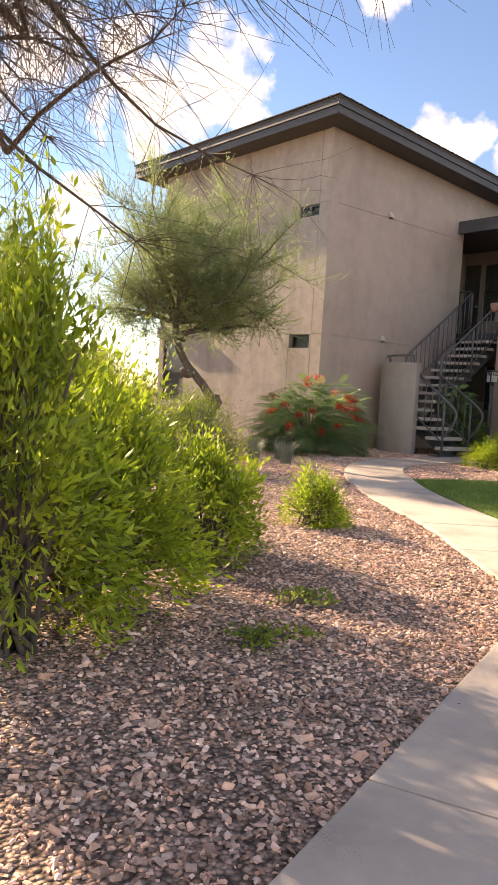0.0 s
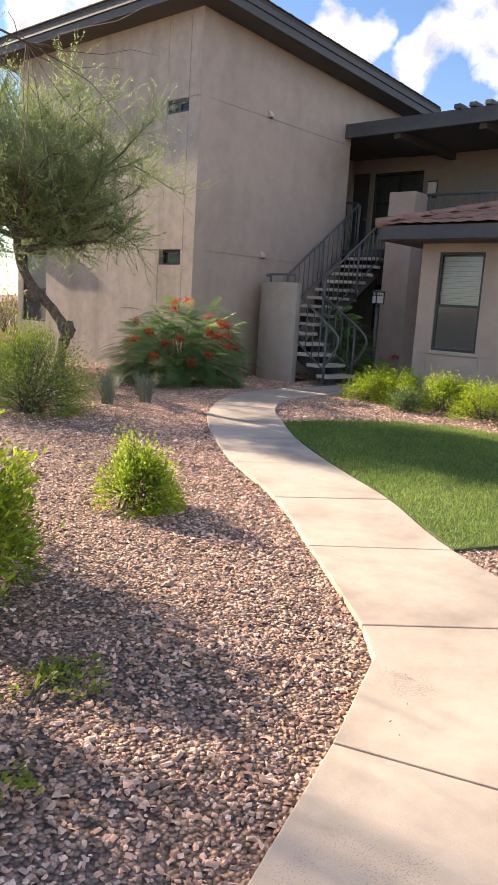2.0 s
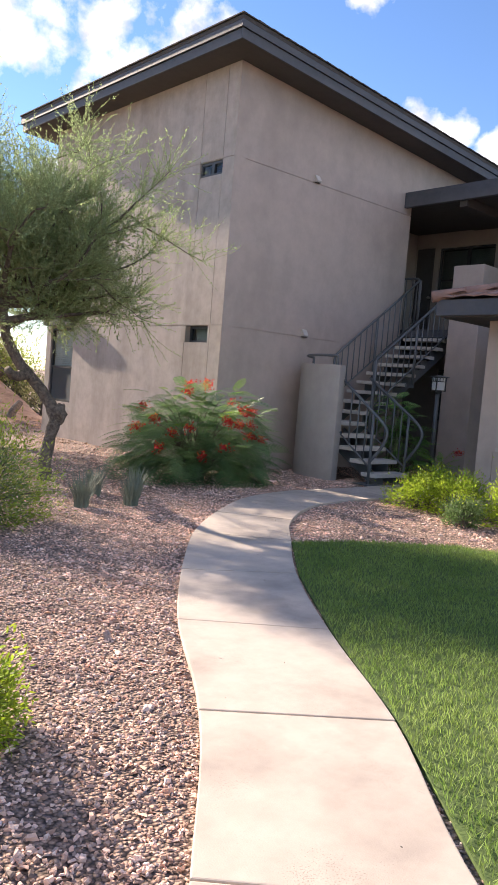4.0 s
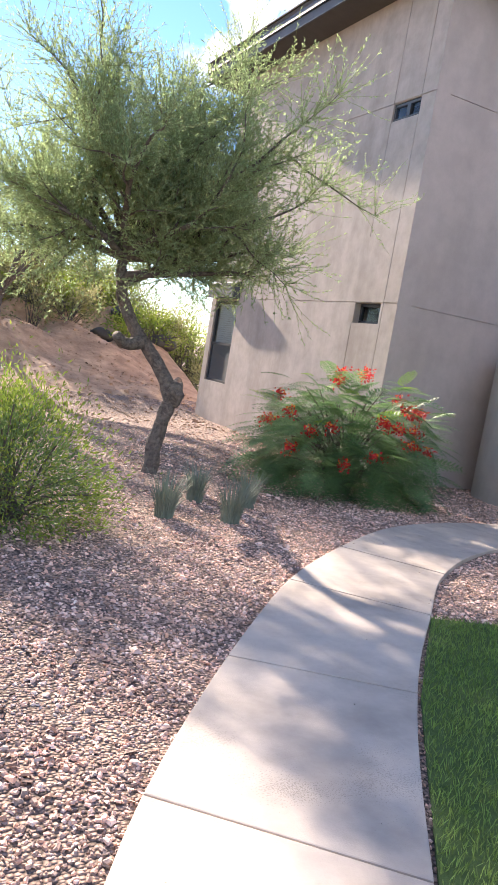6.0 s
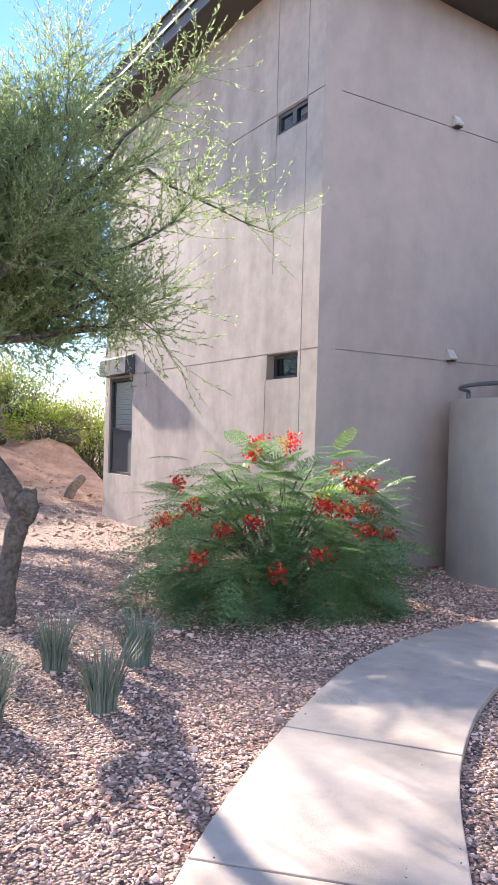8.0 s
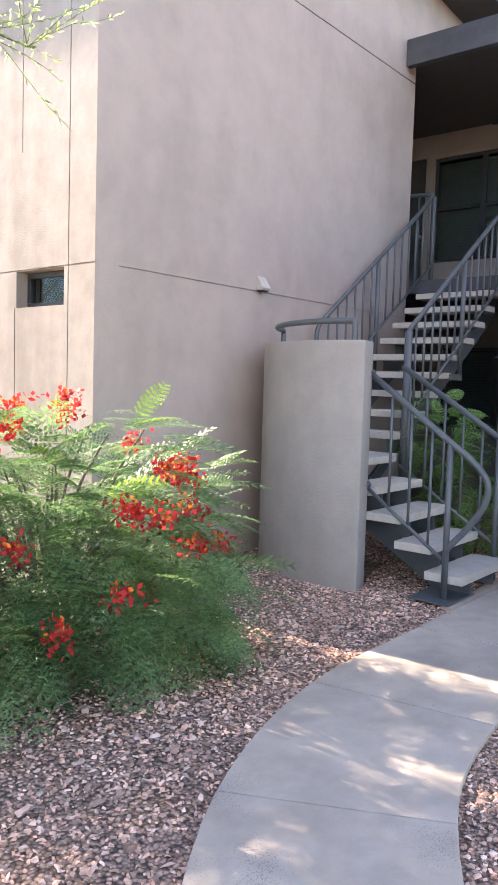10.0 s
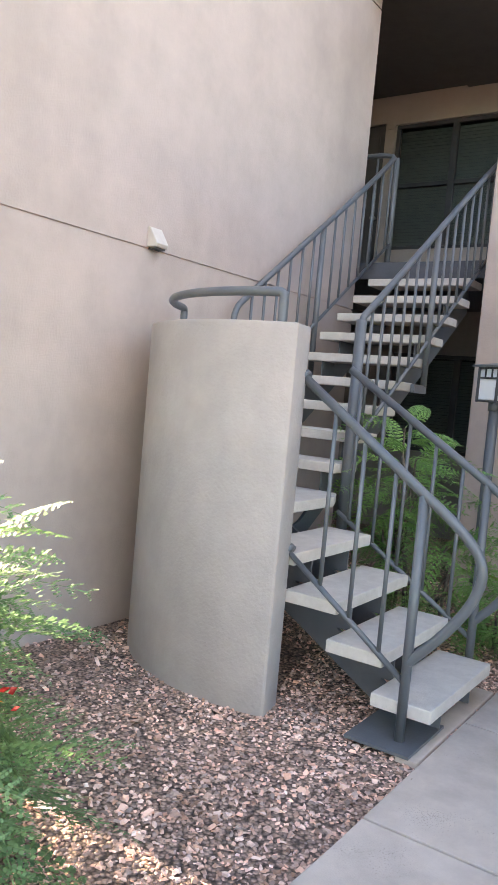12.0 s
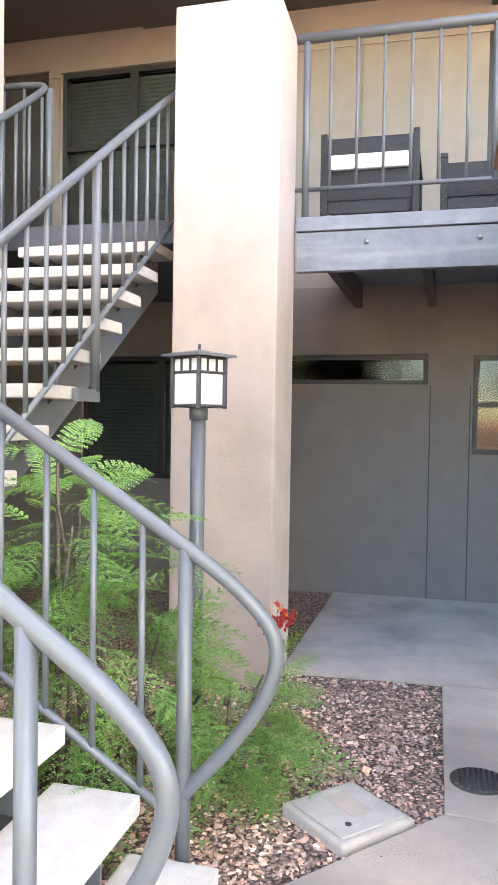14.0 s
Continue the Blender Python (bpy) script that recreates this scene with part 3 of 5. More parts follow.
# balcony roof
bal_roof = thing("balcony_roof", (5.5, -3, 5.2), "dark flat roof over the stair and balcony", "roof", kind="structure")
box("roof_deck", 4.45, 7.1, -8.0, -0.002, 5.14, 5.34, SOFFIT_SHADE, bal_roof)
box("fascia", 4.36, 4.45, -8.0, -0.003, 5.08, 5.37, FASCIA, bal_roof, bevel=0.008)
for k in range(4):
    box("ceiling_beam", 4.46, 6.89, -1.35 - 1.9 * k, -1.2 - 1.9 * k, 4.98, 5.138, SOFFIT_SHADE, bal_roof)
for k in range(14):
    box("metal_batten", 4.3, 4.62, -2.6 - 0.32 * k - 0.14, -2.6 - 0.32 * k, 5.372, 5.46, FASCIA, bal_roof, bevel=0.01)
box("landing_roof", 4.61, 6.89, 0.0, 1.49, 5.16, 5.34, SOFFIT_SHADE, bal_roof)


# ---------- windows and doors ----------
def window(name, plane, face, u0, u1, v0, v1, label, depth=0.12, split_v=None, split_u=None, blind=None, blind_to=None, inset=0.06, sill=False, screen=False):
    """A framed window set back in its opening. plane 'x': it faces -x, u runs along y."""
    w = thing(name, (face, (u0 + u1) / 2, v0), label, "window", kind="structure")
    f = 0.045
    a, b = face + inset, face + inset + 0.05
    for p0, p1, q0, q1 in ((u0, u1, v0, v0 + f), (u0, u1, v1 - f, v1), (u0, u0 + f, v0 + f, v1 - f), (u1 - f, u1, v0 + f, v1 - f)):
        box("frame", a, b, p0 + 0.001, p1 - 0.001, q0 + 0.001, q1 - 0.001, FRAME_DARK, w, bevel=0.004)
    vv = [v0 + f] + ([split_v] if split_v else []) + [v1 - f]
    uu = [u0 + f] + ([split_u] if split_u else []) + [u1 - f]
    if split_v:
        box("rail", a + 0.004, b - 0.004, u0 + f, u1 - f, split_v - 0.022, split_v + 0.022, FRAME_DARK, w)
    if split_u:
        box("mullion", a - 0.008, b - 0.003, split_u - 0.035, split_u + 0.035, v0 + f, v1 - f, FRAME_DARK, w)
    for p0, p1 in zip(uu, uu[1:]):
        for q0, q1 in zip(vv, vv[1:]):
            g = raw("pane", [(a + 0.02, p0, q0), (a + 0.02, p0, q1), (a + 0.02, p1, q1), (a + 0.02, p1, q0)], [(0, 1, 2, 3)], GLASS, w)
            g.visible_shadow = False
    if blind:
        bm = bmesh.new()
        z = v1 - f - 0.02
        while z > (blind_to or v0 + f):
            add_box(bm, b + 0.02, b + 0.026, u0 + f, u1 - f, z - 0.036, z)
            z -= 0.04
        part("blind", bm, blind, w, "closed horizontal slat blind")
    if screen:
        box("insect_screen", a + 0.03, a + 0.034, u0 + f, u1 - f, v0 + f, split_v - 0.022, SCREEN, w, label="grey insect screen over the lower sash")
    if sill:
        box("sill", face - 0.03, face + inset, u0 - 0.03, u1 + 0.03, v0 - 0.06, v0 - 0.002, STUCCO_PALE, w, bevel=0.008)
    return w


window("window_1", "x", 0.0, 0.35, 0.95, 2.02, 2.298, "small dark slit window low in the stucco wall", inset=0.1)
window("window_2", "x", 0.0, 0.29, 0.88, 4.72, 4.956, "small two-pane slit window high in the stucco wall", split_u=0.56, inset=0.03)
window("window_3", "x", 0.0, 4.75, 5.72, 0.72, 2.27, "tall dark-framed window with half drawn white blind", split_v=1.45, blind=BLIND, blind_to=1.45, inset=0.03, screen=True)
window("window_4", "x", 6.9, -2.65, -1.3, 1.84, 2.1, "long dark slit window over the patio", inset=0.05)
window("window_5", "x", 6.9, -3.95, -3.02, 1.25, 2.09, "dark-framed patio window with two sashes", split_v=1.67, inset=0.03)
window("window_6", "x", 6.9, -0.55, 0.85, 3.33, 4.82, "dark landing window with closed dark blinds", split_v=4.1, split_u=0.11, blind=BLIND_DARK, inset=0.04)
window("window_7", "x", 6.9, -1.05, 0.6, 0.95, 2.1, "dark window with blinds under the stair", split_u=-0.2, blind=BLIND_DARK, inset=0.04)
window("window_8", "x", 6.9, -4.2, -3.09, 3.32, 4.78, "balcony window with pale blinds", split_v=3.93, blind=BLIND, blind_to=3.97, inset=0.03)
door = thing("door_1", (6.9, 1.23, 2.78), "dark painted apartment door on the upper landing", "door", kind="structure")
box("door_leaf", 6.93, 6.98, 0.985, 1.475, 2.785, 4.845, DOOR_PAINT, door, bevel=0.005)
box("door_panel", 6.915, 6.929, 1.05, 1.42, 3.0, 4.7, DOOR_PAINT, door, bevel=0.008)
tube("knob", [(6.92, 1.04, 3.72), (6.885, 1.04, 3.72), (6.86, 1.04, 3.72)], 0.028, METAL, door)

# ---------- landing, balcony, column ----------
box("landing", 4.7, 6.9, -1.23, 1.5, 2.6, 2.752, FASCIA, bevel=0.006)
tagged(bpy.data.objects["landing"], "dark upper stair landing slab", "landing", kind="structure")
balcony = thing("balcony", (5.5, -3.5, 2.4), "balcony deck on blue-grey timber beams", "balcony", kind="structure")
box("deck", 4.87, 6.9, -6.0, -1.88, 2.69, 2.752, TIMBER, balcony)
box("deck_edge", 4.86, 4.925, -6.0, -1.885, 2.677, 2.764, TIMBER, balcony, bevel=0.006)
box("edge_beam", 4.875, 4.94, -6.0, -1.885, 2.43, 2.672, TIMBER, balcony, bevel=0.006, label="weathered blue-grey edge beam")
for y in (-2.32, -2.98, -3.62):
    tube("bolt", [(4.876, y, 2.6), (4.862, y, 2.6)], 0.016, METAL, balcony)
for k in range(7):
    y = -2.05 - 0.62 * k
    box("joist", 4.942, 6.88, y - 0.03, y + 0.03, 2.5, 2.688, SOFFIT_SHADE, balcony)
prism("column", [(4.405, -1.245), (4.93, -1.25), (4.93, -1.865), (4.405, -1.875)], "z", -0.1, 3.89, STUCCO, bevel=0.018)
tagged(bpy.data.objects["column"], "square taupe stucco column beside the stair", "column", kind="structure")

rail = thing("balcony_railing", (4.91, -3, 2.76), "blue-grey steel balcony railing with thin balusters", "railing")
tube("top_rail", [(4.91, -1.86, 3.875), (4.91, -4.6, 3.875)], 0.032, STEEL, rail)
tube("bottom_rail", [(4.91, -1.86, 2.945), (4.91, -4.6, 2.945)], 0.014, STEEL, rail)
tube("end_post", [(4.91, -1.93, 2.764), (4.91, -1.93, 3.86)], 0.022, STEEL, rail)
for k in range(16):
    y = -2.08 - 0.163 * k
    tube("baluster", [(4.91, y, 2.945), (4.91, y, 3.86)], 0.0095 if k % 7 != 6 else 0.024, STEEL, rail, 8)
tube("post", [(4.91, -3.15, 2.764), (4.91, -3.15, 3.86)], 0.024, STEEL, rail)


def patio_chair(x, y, top, label):
    c = thing("patio_chair", (x, y, 2.753), label, "chair", "balcony chairs")
    w = 0.31
    for sx in (-0.02, 0.5):
        for sy in (-w, w):
            hgt = top if sx < 0 else 3.28
            box("leg", x + sx - 0.02, x + sx + 0.02, y + sy - 0.022, y + sy + 0.022, 2.753, hgt, WICKER, c, bevel=0.006)
    for sy in (-w, w):
        box("armrest", x - 0.02, x + 0.52, y + sy - 0.025, y + sy + 0.025, 3.28, 3.31, WICKER, c, bevel=0.006)
    zs = np.linspace(3.02, top - 0.03, 9)
    bow = [0.035 * math.sin(math.pi * (z - 3.0) / (top - 3.0)) for z in zs]
    prism("backrest", [(x - 0.005 - b, z) for b, z in zip(bow, zs)] + [(x + 0.015 - b, z) for b, z in zip(bow[::-1], zs[::-1])], "y", y - w + 0.022, y + w - 0.022, WICKER, c, "dark woven backrest")
    prism("seat", [(x, 3.05), (x + 0.5, 3.12), (x + 0.5, 3.06), (x, 2.93)], "y", y - w + 0.02, y + w - 0.02, WICKER, c, bevel=0.01)
    return c


chair = patio_chair(5.45, -2.27, 3.47, "dark woven patio chair with a white stripe on the balcony")
box("cushion", 5.372, 5.43, -2.53, -2.01, 3.21, 3.31, CUSHION, chair, bevel=0.01, label="white cushion band")
patio_chair(5.5, -3.07, 3.27, "low dark woven patio chair on the balcony")

# ---------- stair ----------
C = (2.32, -1.12)


def arc(r, a0, a1, n):
    return [(C[0] + r * math.cos(radians(a)), C[1] + r * math.sin(radians(a))) for a in np.linspace(a0, a1, n)]


drum = prism("wall_curved", arc(1.1, 95, 198.3, 40) + arc(0.91, 199.5, 95, 36), "z", -0.12, 1.822, STUCCO_GREY, bevel=0.014)
tagged(drum, "curved taupe stucco wall wrapping the stair's turn", "wall", kind="structure")
for p in drum.data.polygons:
    p.use_smooth = abs(p.normal.z) < 0.2 and len(p.vertices) == 4 and p.area > 0.05

RISE, GO = 0.183, 0.255
stair = thing("staircase", (2.0, -2.1, 0.0), "L-shaped open stair with pale concrete treads on grey steel", "staircase")
for n in range(1, 5):
    y = -2.20 + (n - 1) * 0.25
    box("tread", 1.46, 2.31, y, y + 0.29, n * RISE - 0.062, n * RISE, TREAD, stair, bevel=0.008)
corner = [(1.5, -1.19), (2.31, -1.19), (2.47, -1.12), (2.47, -0.2), (2.0, -0.26), (1.66, -0.46), (1.47, -0.8)]
prism("tread", corner, "z", 5 * RISE - 0.062, 5 * RISE, TREAD, stair, bevel=0.008)
for n in range(6, 15):
    xb = 2.46 + GO * (n - 5)
    box("tread", xb - 0.3, xb, -1.12, -0.2, n * RISE - 0.062, n * RISE, TREAD, stair, bevel=0.008)
for x in (1.72, 2.13):
    prism("stringer", [(-2.07, 0.0), (-1.88, 0.0), (-0.9, 0.58), (-0.9, 0.8), (-1.1, 0.68), (-2.0, 0.05)], "x", x, x + 0.02, STEEL, stair, "dark grey steel stringer plate")
for y in (-0.98, -0.34):
    prism("stringer", [(2.2, 0.53), (4.85, 2.32), (4.85, 2.62), (4.73, 2.46), (2.3, 0.735), (2.2, 0.7)], "y", y, y + 0.02, STEEL, stair, "dark grey steel stringer plate")
for n in range(6, 15):
    xb = 2.46 + GO * (n - 5)
    for y in (-0.98, -0.34):
        box("bracket", xb - 0.22, xb - 0.04, y - 0.012, y - 0.001, n * RISE - 0.2, n * RISE - 0.063, STEEL, stair)
for n in range(1, 5):
    for x in (1.72, 2.13):
        y = -2.20 + (n - 1) * 0.25
        box("bracket", x - 0.012, x - 0.001, y + 0.04, y + 0.25, max(n * RISE - 0.2, 0.012), n * RISE - 0.063, STEEL, stair)
prism("base_plate", [(1.33, -2.165), (1.76, -2.165), (1.76, -1.86), (1.33, -1.86)], "z", 0.0, 0.014, STEEL, stair)
box("stair_pad", 1.34, 2.42, -2.205, -2.1, -0.12, -0.001, CONCRETE, bevel=0.01)
tagged(bpy.data.objects["stair_pad"], "concrete footing strip under the stair", "footing", kind="structure")

R = 0.0228
left = thing("stair_handrail", (1.46, -2.07, 0.0), "grey tube handrail with curled end beside the lower steps", "handrail", "stair handrails")


def curl(x):
    return rounded([(x, -2.07, 1.115), (x, -2.25, 0.99), (x, -2.365, 0.86), (x, -2.335, 0.7), (x, -2.22, 0.53), (x, -2.075, 0.37)], 3)


def low_rail(x, parent, y_top, z_top, base):
    tube("top_rail", [(x, y_top, z_top)] + curl(x), R, STEEL, parent)
    tube("post", [(x, -2.07, base), (x, -2.07, 1.11)], R, STEEL, parent)
    slope = (z_top - 1.115) / (y_top + 2.07)
    zl = 0.27
    tube("bottom_rail", [(x, y_top, zl + slope * (y_top + 2.07)), (x, -2.07, zl)], 0.014, STEEL, parent)
    y = -1.93
    while y < y_top - 0.03:
        tube("baluster", [(x, y, zl + slope * (y + 2.07)), (x, y, 1.1 + slope * (y + 2.07))], 0.011, STEEL, parent, 8)
        y += 0.163


low_rail(1.455, left, -1.425, 1.575, 0.014)
for z in (1.575, 0.735):
    tube("flange", [(1.455, -1.425, z), (1.455, -1.405, z + 0.012)], 0.04, STEEL, left)
right = thing("stair_handrail", (2.35, -2.07, 0.0), "grey tube handrail with curled end by the shrub", "handrail", "stair handrails")
low_rail(2.35, right, -1.2, 1.67, -0.06)

upper = thing("stair_handrail", (2.5, -1.14, 0.5), "grey tube handrail on the open side of the upper flight", "handrail", "stair handrails")
S = RISE / GO


def up_z(x):
    return 2.0 + (x - 2.55) * S


tube("newel_post", [(2.52, -1.15, 0.52), (2.52, -1.15, 1.98)], 0.034, STEEL, upper)
tube("top_rail", rounded([(2.52, -1.15, 1.9), (2.53, -1.15, 2.0), (2.62, -1.15, up_z(2.62)), (4.9, -1.15, up_z(4.9)), (5.2, -1.15, up_z(5.0))], 2), R, STEEL, upper)
tube("bottom_rail", [(2.52, -1.15, up_z(2.52) - 0.8), (4.85, -1.15, up_z(4.85) - 0.8)], 0.014, STEEL, upper)
x = 2.66
k = 0
while x < 4.75:
    big = k in (6,)
    tube("baluster", [(x, -1.15, up_z(x) - 0.8 - (0.33 if big else 0)), (x, -1.15, up_z(x) - 0.02)], 0.024 if big else 0.011, STEEL, upper, 8)
    if big:
        box("foot", x - 0.2, x + 0.024, -1.165, -1.135, up_z(x) - 1.18, up_z(x) - 1.12, STEEL, upper)
    x += 0.158
    k += 1

inner = thing("stair_handrail", (3.8, -0.13, 1.2), "grey tube handrail along the stucco wall", "handrail", "stair handrails")


def in_z(x):
    return 2.1 + (x - 2.66) * S


tube("top_rail", rounded([(2.6, -0.13, 1.86), (2.6, -0.13, 2.03), (2.7, -0.13, in_z(2.7)), (4.93, -0.13, in_z(4.93)), (4.98, -0.05, 3.81), (4.98, 0.5, 3.81), (4.98, 0.9, 3.81)], 2), R, STEEL, inner)
tube("bottom_rail", [(2.7, -0.13, in_z(2.7) - 0.78), (4.95, -0.13, in_z(4.95) - 0.78)], 0.014, STEEL, inner)
tube("post", [(4.97, -0.12, 2.752), (4.97, -0.12, 3.76)], 0.028, STEEL, inner)
tube("post", [(3.72, -0.13, in_z(3.72) - 1.2), (3.72, -0.13, in_z(3.72) - 0.02)], 0.024, STEEL, inner)
x = 2.8
while x < 4.9:
    tube("baluster", [(x, -0.13, in_z(x) - 0.78), (x, -0.13, in_z(x) - 0.02)], 0.011, STEEL, inner, 8)
    x += 0.158
for k in range(5):
    tube("baluster", [(4.98, 0.08 + 0.16 * k, 2.752), (4.98, 0.08 + 0.16 * k, 3.8)], 0.011, STEEL, inner, 8)

hoop = thing("curved_wall_rail", (1.6, -0.7, 1.82), "grey tube guard rail on top of the curved wall", "handrail")
pts = arc(0.995, 108, 192, 16)
tube("rail", rounded([(*pts[0], 1.81), (*pts[0], 1.93), (*pts[0], 1.97)] + [(px, py, 1.97) for px, py in pts[1:-1]] + [(*pts[-1], 1.97), (*pts[-1], 1.93), (*pts[-1], 1.81)], 2), R, STEEL, hoop)

# ---------- wall fittings ----------
def wall_vent(x, z):
    v = thing("wall_vent", (x, 0, z), "small painted vent hood on the stucco wall", "vent", "wall vents")
    prism("hood", [(0.0, z), (-0.075, z), (-0.085, z + 0.02), (-0.02, z + 0.12), (0.0, z + 0.125)], "x", x - 0.055, x + 0.055, VENT_PAINT, v, bevel=0.006)
    box("flap", x - 0.045, x + 0.045, -0.065, -0.01, z - 0.012, z - 0.001, IRON, v)


wall_vent(1.865, 2.315)
wall_vent(1.865, 4.975)
sconce = thing("wall_lamp", (6.88, -0.85, 4.3), "square dark wall lamp with pale panes", "lamp")
box("back_plate", 6.87, 6.899, -0.96, -0.74, 4.15, 4.55, FRAME_DARK, sconce, bevel=0.005)
box("pane", 6.77, 6.869, -0.94, -0.76, 4.2, 4.5, LAMP_SKIN, sconce, bevel=0.008)
for z in (4.17, 4.5):
    box("frame", 6.76, 6.869, -0.95, -0.75, z, z + 0.025, FRAME_DARK, sconce)
hood = prism("window_hood", [(-0.165, 2.3), (-0.002, 2.3), (-0.002, 2.62), (-0.165, 2.56)], "y", 4.68, 5.8, FASCIA, bevel=0.006)
tagged(hood, "dark painted hood over the tall window", "window hood", kind="structure")

# ---------- lamp post ----------
LX, LY = 3.68, -1.66
lamp = thing("lamp_post", (LX, LY, 0.0), "grey lamp post with square frosted lantern beside the shrub", "lamp post")
tube("pole", [(LX, LY, -0.06), (LX, LY, 1.53)], 0.036, STEEL, lamp, 16)
tube("collar", [(LX, LY, 1.5), (LX, LY, 1.565)], 0.045, STEEL, lamp, 16)
lantern = box("lantern", LX - 0.084, LX + 0.084, LY - 0.084, LY + 0.084, 1.575, 1.795, LAMP_SKIN, lamp, bevel=0.004, label="frosted white lantern panes", turn=63)
a = 0.088 * math.sqrt(2)
for k in range(4):
    ang = radians(90 * k + 18)
    cx, cy = LX + a * math.cos(ang), LY + a * math.sin(ang)
    box("corner_bar", cx - 0.009, cx + 0.009, cy - 0.009, cy + 0.009, 1.555, 1.8, FRAME_DARK, lantern)
    nx2, ny2 = LX + a * math.cos(ang + math.pi / 2), LY + a * math.sin(ang + math.pi / 2)
    for z in (1.565, 1.725, 1.795):
        tube("cross_bar", [(cx, cy, z), (nx2, ny2, z)], 0.007, FRAME_DARK, lantern, 6)
    for f in (0.33, 0.67):
        px, py = cx + (nx2 - cx) * f, cy + (ny2 - cy) * f
        tube("muntin", [(px, py, 1.725), (px, py, 1.795)], 0.006, FRAME_DARK, lantern, 6)
bm = bmesh.new()
b = 0.128 * math.sqrt(2)
ring = [bm.verts.new((LX + b * math.cos(radians(90 * k + 18)), LY + b * math.sin(radians(90 * k + 18)), 1.8)) for k in range(4)]
ring2 = [bm.verts.new((LX + b * math.cos(radians(90 * k + 18)), LY + b * math.sin(radians(90 * k + 18)), 1.812)) for k in range(4)]
tip = bm.verts.new((LX, LY, 1.838))
bm.faces.new(ring[::-1])
for k in range(4):
    bm.faces.new((ring[k], ring[(k + 1) % 4], ring2[(k + 1) % 4], ring2[k]))
    bm.faces.new((ring2[k], ring2[(k + 1) % 4], tip))
cap = part("cap", bm, STEEL, lamp, "pyramid metal cap")
tube("finial", rounded([(LX, LY, 1.832), (LX, LY, 1.85), (LX + 0.003, LY, 1.862)], 1), 0.007, IRON, cap, 8)

# ---------- utility box, drain ----------
ub = thing("utility_box", (3.08, -2.48, 0.0), "worn pale concrete utility box set in gravel", "utility box")
box("box_rim", 2.9, 3.26, -2.66, -2.3, -0.1, 0.012, TREAD, ub, bevel=0.012, turn=48)
lid = box("lid", 2.925, 3.235, -2.635, -2.325, 0.0125, 0.022, TREAD, ub, bevel=0.006, turn=48)
box("label_recess", 3.02, 3.2, -2.53, -2.43, 0.0225, 0.025, CONCRETE, lid, turn=48, bevel=0.001)
tube("lid_bolt", [(2.96, -2.5, 0.022), (2.96, -2.5, 0.027)], 0.012, IRON, lid, 10)
drain = thing("drain_grate", (3.5, -2.98, 0.0), "round cast iron drain grate in the concrete", "drain")
tube("rim", [(3.5, -2.98, 0.0), (3.5, -2.98, 0.006)], 0.12, IRON, drain, 32)
for k in range(9):
    y = -2.98 - 0.09 + 0.0225 * k
    h = math.sqrt(0.108 ** 2 - (y + 2.98) ** 2)
    box("bar", 3.5 - h, 3.5 + h, y - 0.006, y + 0.006, 0.0062, 0.01, METAL, drain)

# ---------- one-storey unit with tiled roof ----------
wall("wall_unit", "x", 1.9, 0.2, [-9.5, -3.62], [ZB, 2.8], [(-4.76, -3.95, 0.8, 2.42)], [(-3.88, ZB, 0.74), (-4.84, ZB, 0.74)], [0.74], STUCCO, "taupe stucco wall of the low unit")
box("wall_unit_side", 2.1, 4.3, -3.82, -3.62, ZB, 2.8, STUCCO)
tagged(bpy.data.objects["wall_unit_side"], "taupe stucco side wall of the low unit", "wall", kind="structure")
window("window_9", "x", 1.9, -4.76, -3.95, 0.8, 2.42, "dark-framed window with closed white blinds", split_v=1.55, blind=BLIND, inset=0.02, sill=True, screen=True)
box("wall_unit_inner", 4.1, 4.3, -9.5, -3.83, ZB, 2.8, ROOM_SHADE)
tagged(bpy.data.objects["wall_unit_inner"], "inner room wall, coloured near-black as unlit", "wall", kind="structure")
unit = thing("unit_roof", (2, -6, 2.7), "low hipped roof of reddish clay tiles with dark fascia", "roof", kind="structure")
E0, N0 = 1.38, -3.06
prism("soffit", [(E0 + 0.05, N0 - 0.05), (4.3, N0 - 0.05), (4.3, -10), (E0 + 0.05, -10)], "z", 2.56, 2.62, SOFFIT_SHADE, unit)
box("fascia", E0, E0 + 0.045, -10, N0, 2.58, 2.8, FASCIA, unit, bevel=0.006)
box("fascia", E0 + 0.046, 4.3, N0 - 0.045, N0, 2.58, 2.8, FASCIA, unit, bevel=0.006)
PITCH = 0.3


def tile_data(u0, u1, row, hip):
    """One roof tile: u along the eave, row up the slope."""
    s0, s1 = row * 0.33, row * 0.33 + 0.38
    z0, z1 = 2.815 + PITCH * s0 + 0.03, 2.815 + PITCH * s1 + 0.004
    j = random.uniform(-0.006, 0.006)
    pts = []
    for s, z in ((s0 - 0.04, z0 + j), (s1 - 0.04, z1 + j)):
        for u in (u0 + 0.004, (u0 + u1) / 2, u1 - 0.004):
            lift = 0.018 if u == (u0 + u1) / 2 else 0.0
            for dz in (0.0, -0.022):
                pts.append((s, u, z + lift + dz))
    if hip:
        co = [(E0 + 0.02 + (u - 0), N0 - 0.0 - s, z) for s, u, z in pts]
    else:
        co = [(E0 + s, N0 - u, z) for s, u, z in pts]
    f = [(0, 2, 8, 6), (2, 4, 10, 8), (1, 7, 9, 3), (3, 9, 11, 5), (0, 1, 3, 2), (2, 3, 5, 4), (0, 6, 7, 1), (4, 5, 11, 10), (6, 8, 9, 7), (8, 10, 11, 9)]
    return co, f


